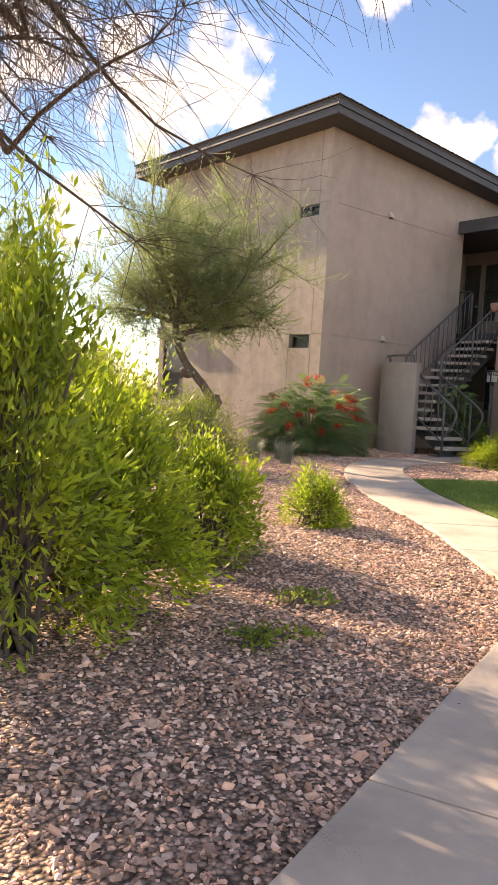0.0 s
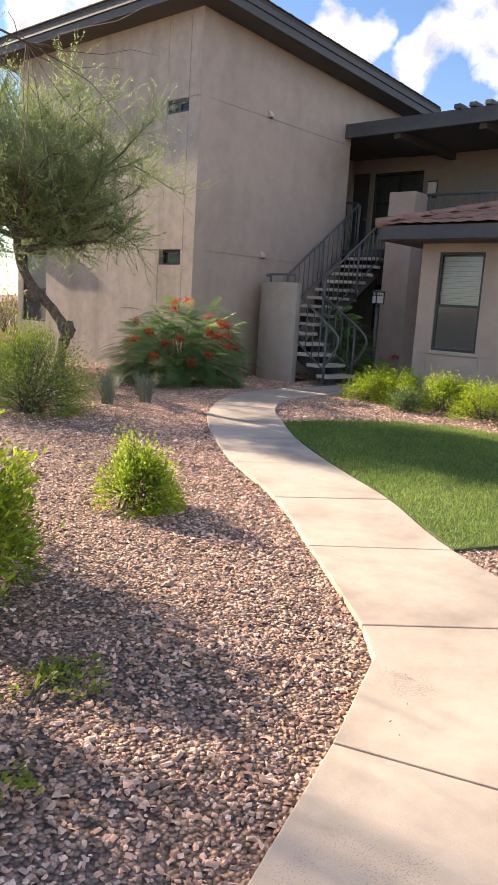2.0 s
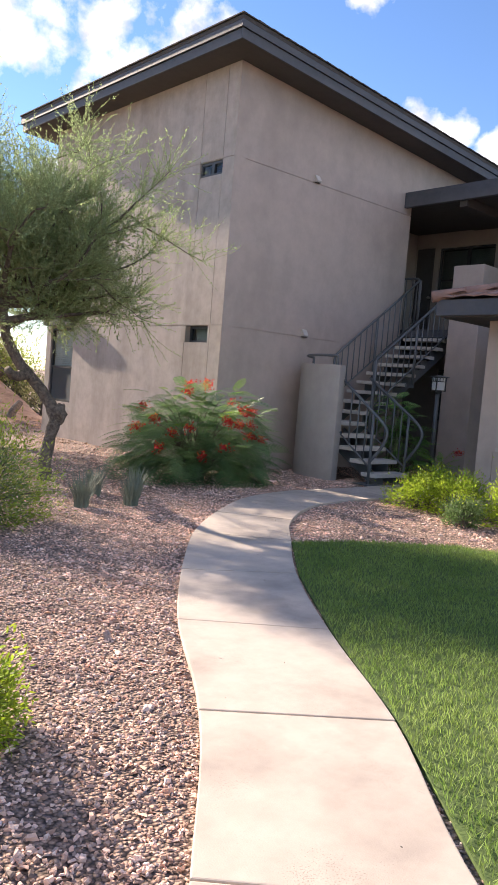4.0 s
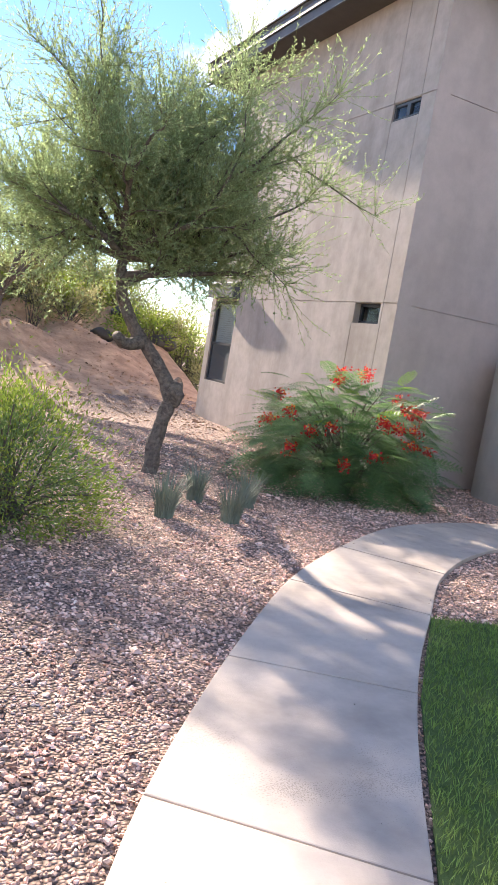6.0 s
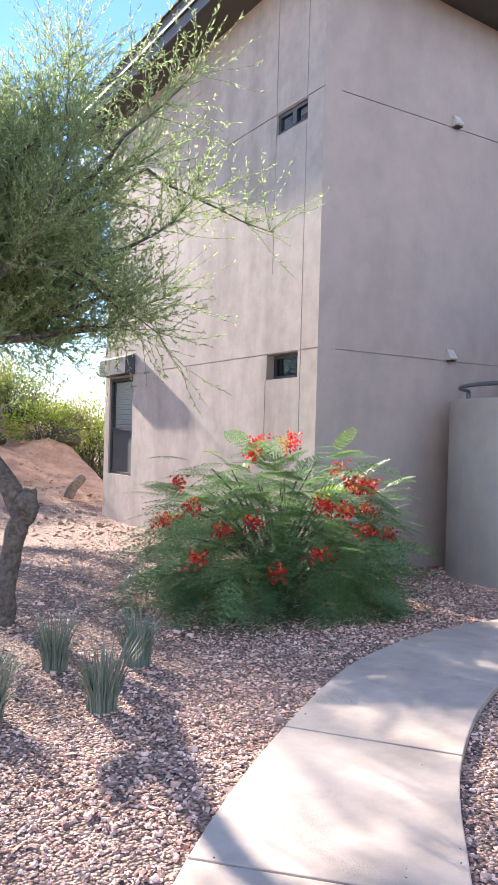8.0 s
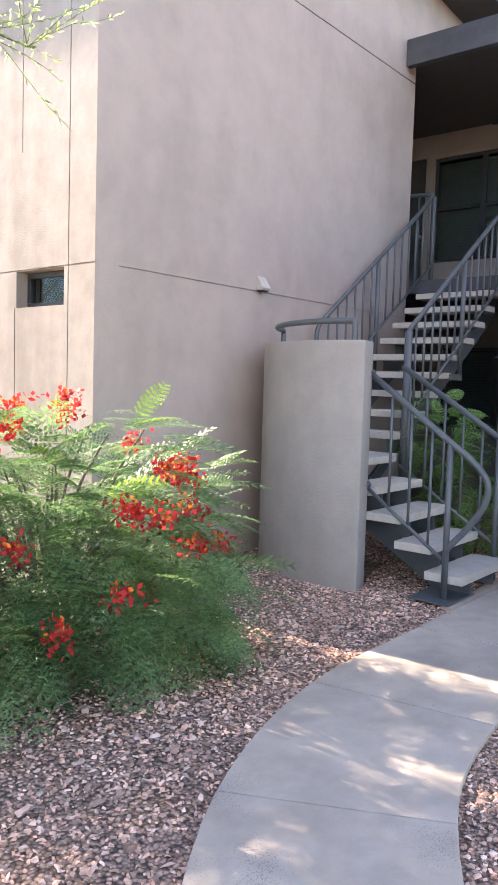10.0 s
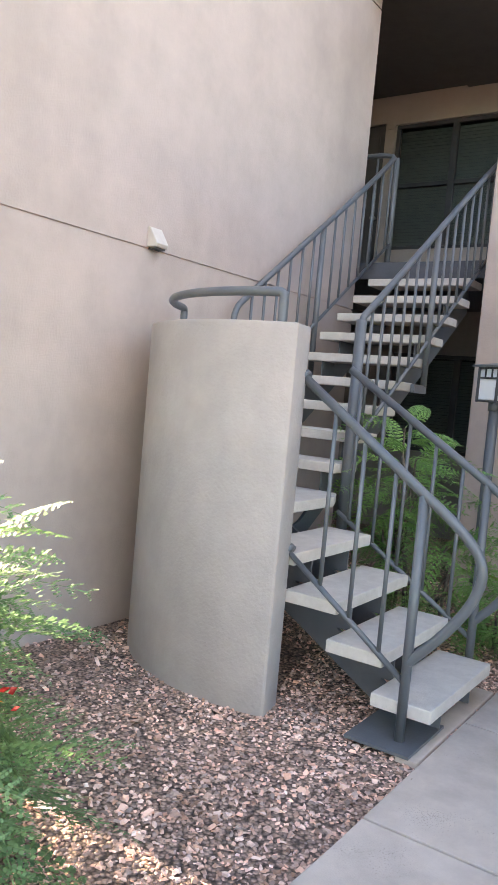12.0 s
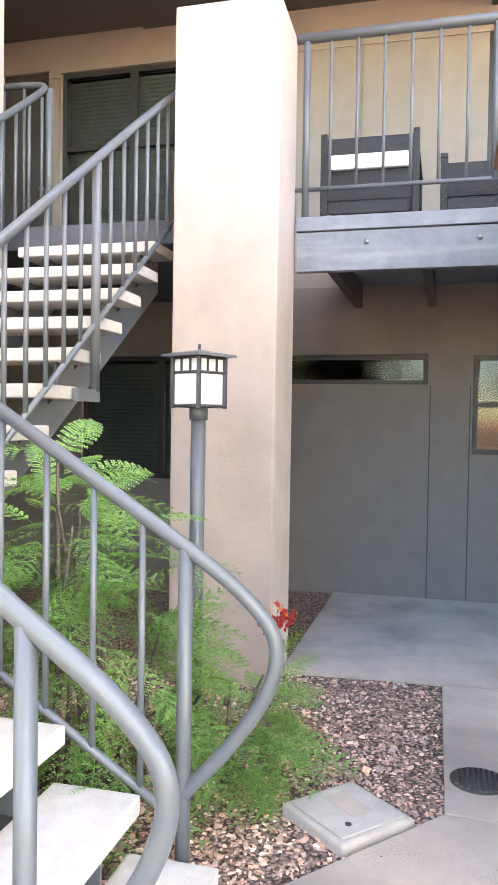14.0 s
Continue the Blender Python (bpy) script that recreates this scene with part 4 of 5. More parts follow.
deck = [(E0, N0, 2.8), (E0, -10, 2.8), (E0 + 2.9, -10, 2.8 + 2.9 * PITCH), (E0 + 2.9, N0 - 2.9, 2.8 + 2.9 * PITCH), (4.28, N0, 2.8)]
raw("roof_deck", deck, [(0, 1, 2, 3), (0, 3, 4)], SHINGLE, unit)
for row in range(8):
    u = row * 0.33
    while u < 4.6:
        co, f = tile_data(u, u + 0.3, row, False)
        raw("tile", co, f, TILE, unit)
        u += 0.3
    v = row * 0.33
    while v < 2.75:
        co, f = tile_data(v, v + 0.3, row, True)
        raw("tile", co, f, TILE, unit)
        v += 0.3
for k in range(9):
    p, q = k * 0.32, k * 0.32 + 0.36
    tube("hip_tile", [(E0 + p - 0.05, N0 - p + 0.05, 2.84 + PITCH * p), (E0 + q - 0.05, N0 - q + 0.05, 2.83 + PITCH * q)], 0.085, TILE, unit, 8)

# ---------- plants ----------
def frond_template(pairs, length, pin, leaflets, wide, rng):
    """A feathery twice-divided leaf: rachis along +y, side stalks set with paired leaflets, all near one plane."""
    B, D, L, W = [], [], [], []
    for i in range(pairs):
        f = i / (pairs - 1)
        y = length * (0.18 + 0.78 * f)
        pl = pin * math.sin(math.pi * (0.3 + 0.55 * f))
        droop = -0.3 * (y / length) ** 2 * length
        for side in (-1, 1):
            ax = np.array([side * 0.86, 0.5, -0.12])
            ax /= np.linalg.norm(ax)
            perp = np.array([-ax[1] * side, ax[0] * side, 0.0]) * side
            for j in range(leaflets):
                t = (j + 0.6) / leaflets
                p = np.array([0, y, droop]) + ax * pl * t - np.array([0, 0, 0.18 * pl * t * t])
                for s2 in (-1, 1):
                    B.append(p)
                    D.append(perp * s2 + ax * 0.45 + np.array([0, 0, rng.normal(0.05, 0.12)]))
                    L.append(pl * 0.22 * (1 - 0.45 * t))
                    W.append(pl * wide)
            B.append(np.array([0, y, droop]))
            D.append(ax)
            L.append(pl)
            W.append(0.004)
    n = 9
    for i in range(n):
        t = i / n
        B.append(np.array([0, length * t, -0.3 * t * t * length]))
        D.append([0, 1, -0.6 * t])
        L.append(length / n * 1.15)
        W.append(0.006)
    return np.array(B), np.array(D, float), np.array(L), np.array(W)


def scatter_fronds(name, frames, template, mat, parent, rng, label=""):
    """Puts copies of one compound leaf at the given places into one mesh."""
    B, D, L, W = template
    D = D / np.linalg.norm(D, axis=1, keepdims=True)
    bs, ds, ls, ws, ups = [], [], [], [], []
    for p, yaw, tilt, roll, size in frames:
        m = np.array(Euler((tilt, roll, yaw), "XYZ").to_matrix())
        bs.append(B @ m.T * size + p)
        ds.append(D @ m.T)
        ls.append(L * size)
        ws.append(W * size)
        ups.append(np.tile(m[:, 2], (len(B), 1)))
    b, d, l, w = np.concatenate(bs), np.concatenate(ds), np.concatenate(ls), np.concatenate(ws)
    n = len(b)
    s = np.cross(d, np.concatenate(ups) + rng.normal(0, 0.15, (n, 3)))
    s /= np.linalg.norm(s, axis=1, keepdims=True) + 1e-9
    l, w = l[:, None], w[:, None]
    v = np.stack([b, b + d * l * 0.5 + s * w, b + d * l, b + d * l * 0.5 - s * w], 1).reshape(-1, 3)
    return soup(name, v, np.arange(4 * n).reshape(-1, 4), mat, parent, label)


def stems(name, base, tips, radius, mat, parent, bow=0.2, sides=5):
    out = []
    for t in tips:
        b = Vector(base) + Vector((random.uniform(-0.12, 0.12), random.uniform(-0.12, 0.12), 0))
        t = Vector(t)
        m = b.lerp(t, 0.5) + Vector((0, 0, bow * (t - b).length))
        out.append(tube_data(rounded([b, m, t], 2), radius, sides, radius * 0.35))
    v, f = join(out)
    return tagged(raw(name, v, f, mat, parent, "", True), kind="stuff")


def feathery_shrub(name, at, rx, ry, h, count, seed, label, flowers=0, low=0.1, size=0.36, new_tips=True, mat=LEAF_FERN):
    rng = np.random.default_rng(seed)
    s = thing(name, at, label, "shrub")
    old, young, tips = [], [], []
    for i in range(count):
        u = rng.uniform(0, 2 * math.pi)
        e = math.asin(rng.uniform(0.0, 1.0))
        r = rng.uniform(0.12, 1.0) ** 0.4
        wob = 1 + 0.12 * math.sin(3 * u + seed) + 0.1 * math.sin(5 * u + 6 * e) + 0.08 * math.sin(9 * u - 5 * e)
        ce, se = math.cos(e) ** 0.7, math.sin(e)
        p = np.array([at[0] + (rx - 0.2) * wob * r * ce * math.cos(u), at[1] + (ry - 0.2) * wob * r * ce * math.sin(u),
                      at[2] + h * (low + (0.9 - low) * min(wob, 1.02) * r * se)])
        yaw = u - math.pi / 2 + rng.normal(0, 0.7)
        tilt = rng.normal(-0.25 + 0.6 * e / 1.57, 0.3)
        fr = (p, yaw, tilt, rng.normal(0, 0.3), size * rng.uniform(0.7, 1.2))
        (young if new_tips and e > 0.6 and r > 0.9 and rng.random() < 0.1 else old).append(fr)
        if i % 14 == 0:
            tips.append(tuple(p))
    tmpl = frond_template(*((9, 1.0, 0.22, 5, 0.1) if mat is LEAF_SHRUB else (9, 1.0, 0.21, 7, 0.075)), rng)
    scatter_fronds("foliage", old, tmpl, mat, s, rng)
    if young:
        scatter_fronds("young_foliage", [(p, y, t + 0.5, r, z * 0.75) for p, y, t, r, z in young], tmpl, LEAF_NEW, s, rng, "yellow-green young leaves")
    stems("stem", at, tips, 0.014, BARK, s)
    for i in range(flowers):
        u = rng.uniform(0, 2 * math.pi)
        e = rng.uniform(0.15, 0.95)
        ce = math.cos(e * 1.4)
        c = np.array([at[0] + rx * 1.03 * ce * math.cos(u), at[1] + ry * 1.03 * ce * math.sin(u), at[2] + h * (0.2 + 0.8 * math.sin(e * 1.45))])
        flower_head(s, c, rng)
    return s


def flower_head(parent, c, rng):
    n = 60
    off = rng.normal(0, 1, (n, 3)) * np.array([0.04, 0.04, 0.032])
    cloud("flower_head", c + off, rng.normal(0, 1, (n, 3)) + np.array([0, 0, 0.4]), rng.uniform(0.025, 0.045, n), 0.013, RED_PETAL, parent, "red flower head", rng)["kind"] = "stuff"
    n = 12
    off = rng.normal(0, 1, (n, 3)) * np.array([0.04, 0.04, 0.02]) + np.array([0, 0, 0.025])
    cloud("petal", c + off, rng.normal(0, 1, (n, 3)) + np.array([0, 0, 0.8]), rng.uniform(0.02, 0.035, n), 0.011, ORANGE_PETAL, parent, "orange petals", rng)["kind"] = "stuff"


bird = feathery_shrub("flowering_shrub", (-1.06, -0.95, -0.03), 1.22, 1.0, 1.5, 1250, 11, "feathery green shrub with red and orange flower heads", flowers=0, size=0.42, mat=LEAF_SHRUB)
frng = np.random.default_rng(40)
for fx, fy, fz in ((-1.85, -1.45, 1.02), (-1.75, -0.9, 1.25), (-1.5, -1.95, 0.95), (-1.62, -1.7, 0.8), (-1.02, -1.2, 1.62), (-0.75, -1.35, 1.45), (-1.2, -1.45, 1.5),
                   (-0.35, -1.75, 1.18), (-0.15, -1.85, 1.22), (-0.25, -1.65, 1.05), (0.1, -1.4, 1.1), (-0.6, -2.05, 0.98), (-0.75, -2.1, 1.12), (-0.95, -2.1, 0.62),
                   (-0.45, -1.98, 0.72), (-1.95, -1.2, 0.85), (-0.5, -1.0, 1.5), (0.05, -1.0, 1.2), (-0.86, -2.16, 1.2),
                   (-0.2, -1.9, 1.0), (-0.05, -1.9, 0.72), (-1.25, -1.95, 0.45), (-1.9, -1.7, 0.6)):
    fd = np.array([fx + 0.74, fy + 1.12, fz - 0.12])
    reach = math.sqrt((fd[0] / 1.22) ** 2 + (fd[1] / 0.98) ** 2 + (fd[2] / 1.36) ** 2)
    flower_head(bird, np.array([-1.1, -0.95, 0.08]) + fd / reach * frng.uniform(0.92, 1.0), frng)
feathery_shrub("feathery_shrub", (2.95, -1.55, -0.03), 0.6, 0.42, 1.4, 130, 12, "feathery green shrub growing beside the stair", flowers=0, size=0.4, new_tips=True)
feathery_shrub("feathery_shrub", (2.86, -1.36, -0.03), 0.42, 0.34, 1.75, 80, 14, "tall feathery green shrub behind the stair rail", flowers=0, size=0.36, low=0.42)
feathery_shrub("feathery_shrub", (3.35, -2.0, -0.03), 0.5, 0.32, 0.55, 80, 13, "low feathery green shrub with one orange flower", flowers=0, size=0.34, low=0.15)
flower_head(bpy.data.objects["feathery_shrub.002"], np.array([3.95, -2.02, 0.5]), frng)


def leafy_bush(name, at, rx, ry, h, leaves, seed, mat, label, leaf=(0.02, 0.04), width=0.009, clumps=26, twig=TWIG_GREY, category="shrub", group="", upright=0.3, inner=None, loose=0.2):
    """A bush of many small leaves gathered in uneven clumps on thin stems."""
    rng = np.random.default_rng(seed)
    s = thing(name, at, label, category, group)
    cs = []
    for i in range(clumps):
        u, e, r = rng.uniform(0, 2 * math.pi), rng.uniform(0.0, 1.0), rng.uniform(0.35, 1.0) ** 0.5
        ce = math.cos(e * 1.4)
        cs.append([at[0] + rx * r * ce * math.cos(u), at[1] + ry * r * ce * math.sin(u), at[2] + h * (0.12 + 0.8 * r * math.sin(e * 1.5) * rng.uniform(0.8, 1.1))])
    cs = np.array(cs)
    pick = rng.integers(0, clumps, leaves)
    spread = np.array([rx, ry, h]) * loose
    base = cs[pick] + rng.normal(0, 1, (leaves, 3)) * spread * rng.uniform(0.5, 1.1, (leaves, 1))
    base[:, 2] = np.maximum(base[:, 2], at[2] + 0.03)
    out = base - np.array([at[0], at[1], at[2] + h * 0.3])
    out /= np.linalg.norm(out, axis=1, keepdims=True) + 1e-6
    d = out + rng.normal(0, 0.6, (leaves, 3)) + np.array([0, 0, upright])
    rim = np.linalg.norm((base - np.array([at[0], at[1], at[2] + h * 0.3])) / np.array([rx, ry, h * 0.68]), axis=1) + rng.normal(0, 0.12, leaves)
    # leaves near the core get a darker colour in place of the bush's inner shade
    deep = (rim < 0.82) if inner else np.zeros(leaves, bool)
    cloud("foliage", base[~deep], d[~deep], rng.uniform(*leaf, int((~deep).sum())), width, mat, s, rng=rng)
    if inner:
        cloud("inner_foliage_shade", base[deep], d[deep], rng.uniform(*leaf, int(deep.sum())), width, inner, s, "inner leaves coloured darker to stand for shade", rng)
    stems("stem", at, [tuple(c) for c in cs], 0.008 + 0.004 * h, twig, s, 0.1)
    return s


lime = "bright lime green shrub in the gravel"
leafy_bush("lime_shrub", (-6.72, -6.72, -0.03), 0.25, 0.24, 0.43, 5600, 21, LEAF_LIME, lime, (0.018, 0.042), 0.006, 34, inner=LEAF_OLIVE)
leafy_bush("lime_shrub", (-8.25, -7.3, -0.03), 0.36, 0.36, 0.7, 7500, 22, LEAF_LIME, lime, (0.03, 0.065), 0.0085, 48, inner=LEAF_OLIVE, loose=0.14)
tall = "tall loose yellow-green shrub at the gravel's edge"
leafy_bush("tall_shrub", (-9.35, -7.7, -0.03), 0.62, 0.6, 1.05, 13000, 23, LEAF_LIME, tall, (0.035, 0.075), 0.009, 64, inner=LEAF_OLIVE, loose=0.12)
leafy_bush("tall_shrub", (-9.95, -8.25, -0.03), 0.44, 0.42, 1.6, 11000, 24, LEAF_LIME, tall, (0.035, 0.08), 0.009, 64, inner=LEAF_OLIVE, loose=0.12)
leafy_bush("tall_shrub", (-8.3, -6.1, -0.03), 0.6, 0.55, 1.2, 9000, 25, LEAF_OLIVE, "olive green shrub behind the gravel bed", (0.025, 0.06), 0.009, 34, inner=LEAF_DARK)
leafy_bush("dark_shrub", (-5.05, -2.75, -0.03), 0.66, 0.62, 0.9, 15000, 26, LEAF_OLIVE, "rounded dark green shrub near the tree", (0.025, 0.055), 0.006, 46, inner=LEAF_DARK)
leafy_bush("weed", (-9.05, -8.7, -0.03), 0.26, 0.15, 0.05, 220, 27, LEAF_OLIVE, "low green weed in the gravel", (0.02, 0.04), 0.008, 12, category="weed")
leafy_bush("weed", (-8.5, -8.35, -0.03), 0.26, 0.15, 0.05, 200, 28, LEAF_OLIVE, "low green weed in the gravel", (0.02, 0.04), 0.008, 12, category="weed")
for k, (hx, hy, hh) in enumerate(((0.55, -3.75, 0.5), (0.5, -4.3, 0.52), (0.35, -5.1, 0.5), (0.2, -5.8, 0.5), (0.0, -6.6, 0.52), (-0.1, -7.4, 0.5))):
    leafy_bush("hedge_bush", (hx, hy, -0.03), 0.48, 0.42, hh, 5200, 30 + k, LEAF_LIME, "yellow-green low hedge bush under the window", group="hedge bushes")
leafy_bush("dark_shrub", (-0.15, -4.75, -0.03), 0.3, 0.26, 0.3, 2600, 39, LEAF_DARK, "small dark green shrub before the hedge")


def blade_tuft(at, h, n, seed):
    rng = np.random.default_rng(seed)
    s = thing("blade_plant", at, "upright tuft of blue-green spiky blades", "plant", "blade tufts")
    for i in range(n):
        vs, fs = [], []
        u, r = rng.uniform(0, 2 * math.pi), 0.075 * math.sqrt(rng.random())
        lean, l, w = rng.uniform(0.02, 0.95), h * rng.uniform(0.4, 1.05), rng.uniform(0.0045, 0.007)
        b = Vector((at[0] + r * math.cos(u), at[1] + r * math.sin(u), at[2]))
        out = Vector((math.cos(u), math.sin(u), 0))
        side = Vector((-math.sin(u), math.cos(u), 0))
        o = len(vs)
        for t in (0, 0.35, 0.7, 1.0):
            p = b + Vector((0, 0, l * t)) + out * (lean * l * t * t * 0.6)
            ww = w * (1 - t ** 1.5) + 0.0008
            vs += [tuple(p - side * ww), tuple(p + out * ww * 0.7), tuple(p + side * ww)]
        for q in range(3):
            for e in ((0, 1), (1, 2), (2, 0)):
                fs.append((o + q * 3 + e[0], o + q * 3 + e[1], o + q * 3 + 3 + e[1], o + q * 3 + 3 + e[0]))
        raw("blade", vs, fs, BLADE, s)


for k, (ax, ay, ah) in enumerate(((-3.22, -2.62, 0.42), (-3.76, -2.5, 0.44), (-3.22, -1.85, 0.4), (-2.74, -1.95, 0.4))):
    blade_tuft((ax, ay, -0.04), ah * 0.9, 170, 50 + k)


def limb_path(p, d, length, steps, rng, wander, lift):
    pts = [Vector(p)]
    d = Vector(d).normalized()
    for _ in range(steps):
        d = (d + Vector(rng.normal(0, wander, 3)) + Vector((0, 0, lift))).normalized()
        pts.append(pts[-1] + d * (length / steps))
    return pts, d


def tree(name, trunk, radius, limbs, seed, label, leaf_mat, leaf_n, bark=BARK, twig_mat=GREEN_BARK, leaf=(0.03, 0.07), width=0.006, twigs=34, twig_len=0.75,
         droop=0.04, limb_lift=0.02, sub=5, span=1.0, twig_r=None, rise=0.35):
    """Trunk points, then limbs (start share, direction, length) that split into boughs and fine twigs set with small leaves."""
    rng = np.random.default_rng(seed)
    t = thing(name, trunk[0], label, "tree")
    spine = rounded(trunk, 2)
    n = len(spine)
    v, f = tube_data(spine, radius, 14, radius * 0.6)
    v = [(x + 0.012 * math.sin(z * 31 + x * 40), y + 0.012 * math.cos(z * 27 + y * 30), z) for x, y, z in v]
    tr = raw("trunk", v, f, bark, t, "", True)
    bough, fine, lb, ld = [], [], [], []
    for share, d, length in limbs:
        p0 = spine[min(int(share * (n - 1)), n - 1)]
        pts, dd = limb_path(p0, d, length, 7, rng, 0.12, limb_lift)
        limb = raw("limb", *tube_data(rounded(pts, 1), radius * 0.5, 9, radius * 0.14), bark, t, "", True)
        for k in range(sub):
            q = pts[2 + (k * 5) // sub] if k < sub - 1 else pts[-1]
            out = Vector(rng.normal(0, 0.75, 3)) + dd * 0.9 + Vector((0, 0, 0.15))
            bp, bd = limb_path(q, out, length * rng.uniform(0.35, 0.7) * span, 5, rng, 0.16, limb_lift)
            bough.append(tube_data(bp, radius * 0.15, 6, radius * 0.04))
            for j in range(twigs):
                i = int(rng.integers(1, 6))
                o2 = Vector(rng.normal(0, 0.8, 3)) + bd * 0.7 + Vector((0, 0, rise if droop >= 0 else -0.1))
                tp, td = limb_path(bp[i], o2, twig_len * rng.uniform(0.5, 1.2), 4, rng, 0.14, droop)
                fine.append(tube_data(tp, twig_r or (0.0045 if leaf_n else 0.0034), 3, 0.0012))
                for a, b2 in zip(tp, tp[1:]):
                    m = max(1, leaf_n)
                    for _ in range(m):
                        lb.append(a.lerp(b2, rng.random()))
                        ld.append((b2 - a).normalized() * 0.9 + Vector(rng.normal(0, 0.5, 3)))
    v, f = join(bough)
    tagged(raw("bough", v, f, bark, t, "", True), kind="stuff")
    v, f = join(fine)
    tagged(raw("twig", v, f, twig_mat, t), kind="stuff")
    if leaf_n:
        lb, ld = np.array([tuple(p) for p in lb]), np.array([tuple(p) for p in ld])
        cloud("crown", lb, ld, rng.uniform(*leaf, len(lb)), width, leaf_mat, t, "fine needle-like yellow-green foliage", rng)
    return t


# palo verde by the west wall: crooked trunk, broad airy crown
tree("palo_verde_tree", [(-3.22, -0.62, -0.1), (-3.2, -0.55, 0.35), (-3.08, -0.6, 0.8), (-3.3, -0.45, 1.15), (-3.6, -0.3, 1.5), (-3.72, -0.22, 1.9), (-3.7, -0.2, 2.25)], 0.088,
     [(0.98, (-0.75, 0.35, 0.7), 1.3), (0.98, (0.15, 0.1, 1.0), 1.75), (0.9, (0.85, -0.25, 0.75), 1.6), (0.95, (0.5, -0.35, 0.95), 2.0), (0.95, (0.75, -0.3, 0.55), 1.35), (1.0, (0.65, 0.55, 0.85), 1.9), (0.85, (0.9, -0.5, 0.4), 1.25),
      (0.95, (-0.35, -0.75, 0.8), 1.5), (0.9, (0.3, 0.85, 0.6), 1.7), (0.8, (1.0, 0.1, 0.3), 1.2), (0.95, (0.45, 0.0, 0.7), 1.5),
      (0.85, (0.8, -0.3, 0.05), 1.1), (0.9, (-0.8, 0.1, 0.2), 1.05), (0.95, (0.35, -0.7, 0.35), 1.5), (0.95, (-0.9, 0.2, 0.6), 1.25), (0.9, (-0.7, -0.4, 0.35), 1.1), (1.0, (-0.2, 0.3, 1.0), 1.9),
      (1.0, (0.55, -0.1, 1.0), 2.2), (1.0, (0.35, -0.35, 1.1), 2.2), (0.95, (0.75, -0.05, 0.85), 2.1), (0.9, (0.9, -0.2, 0.2), 1.35), (1.0, (-0.4, 0.1, 1.1), 1.9)], 61,
     "palo verde tree with crooked trunk and airy yellow-green crown", LEAF_PV, 9, twigs=45, sub=7, width=0.0055, leaf=(0.02, 0.048), twig_len=0.62, twig_r=0.0026, rise=0.5, span=0.8)
pv = bpy.data.objects["palo_verde_tree"]
bm = bmesh.new()
bmesh.ops.create_icosphere(bm, subdivisions=3, radius=0.1)
for v in bm.verts:
    v.co *= 1 + 0.45 * noise.noise(v.co * 17)
    v.co = Vector((v.co.x - 3.07, v.co.y - 0.6, v.co.z * 1.25 + 0.82))
part("burl", bm, BARK, pv, "rough swollen knob on the trunk", True)
tube("stub", rounded([(-3.42, -0.4, 1.3), (-3.66, -0.5, 1.24), (-3.78, -0.58, 1.33)], 1), 0.075, BARK, pv, 9, 0.05)
# second tree further up the bank, bare dark limbs below a grey-green crown
BZ = float(height(-3.6, 8.6))
tree("bank_tree", [(-3.6, 8.6, BZ - 0.1), (-3.62, 8.6, BZ + 0.35), (-3.55, 8.55, BZ + 0.6)], 0.1,
     [(1.0, (-0.7, 0, 0.8), 2.5), (1.0, (0.1, 0.2, 1.0), 3.0), (1.0, (0.75, 0.1, 0.75), 2.6), (0.7, (-0.9, -0.3, 0.6), 2.2), (1.0, (0.45, -0.4, 0.95), 2.8), (1.0, (-0.3, 0.4, 0.95), 2.8), (1.0, (0.6, 0.5, 0.8), 2.8)], 62,
     "dark many-stemmed tree on the earth bank", LEAF_PV, 8, twigs=34, twig_mat=TWIG_GREY, leaf=(0.04, 0.09), width=0.012, rise=0.7, limb_lift=0.06)
tree("bank_tree", [(-6.0, 4.7, -0.1), (-5.95, 4.7, 0.9), (-5.8, 4.75, 1.8)], 0.1,
     [(1.0, (-0.6, 0, 0.9), 2.2), (1.0, (0.5, 0.1, 1.0), 2.2), (0.9, (0.1, -0.7, 0.8), 1.9), (1.0, (0, 0.6, 1.0), 2.2)], 63,
     "grey-green desert tree beyond the dark shrub", LEAF_PV, 2, twigs=20)
# airy tree north of the walk's start, unseen, added so its crown dapples the concrete
tree("desert_tree", [(-9.8, -1.3, -0.1), (-9.75, -1.3, 0.9), (-9.6, -1.35, 2.0), (-9.5, -1.4, 2.7)], 0.09,
     [(1.0, (-0.7, 0, 0.7), 1.3), (1.0, (0.7, 0.1, 0.7), 1.4), (0.9, (0.1, -0.8, 0.5), 1.2), (1.0, (0, 0.5, 1.0), 1.4)], 65,
     "unseen airy tree north of the walk, added for dappled shade", LEAF_PV, 1, twigs=9, sub=4)
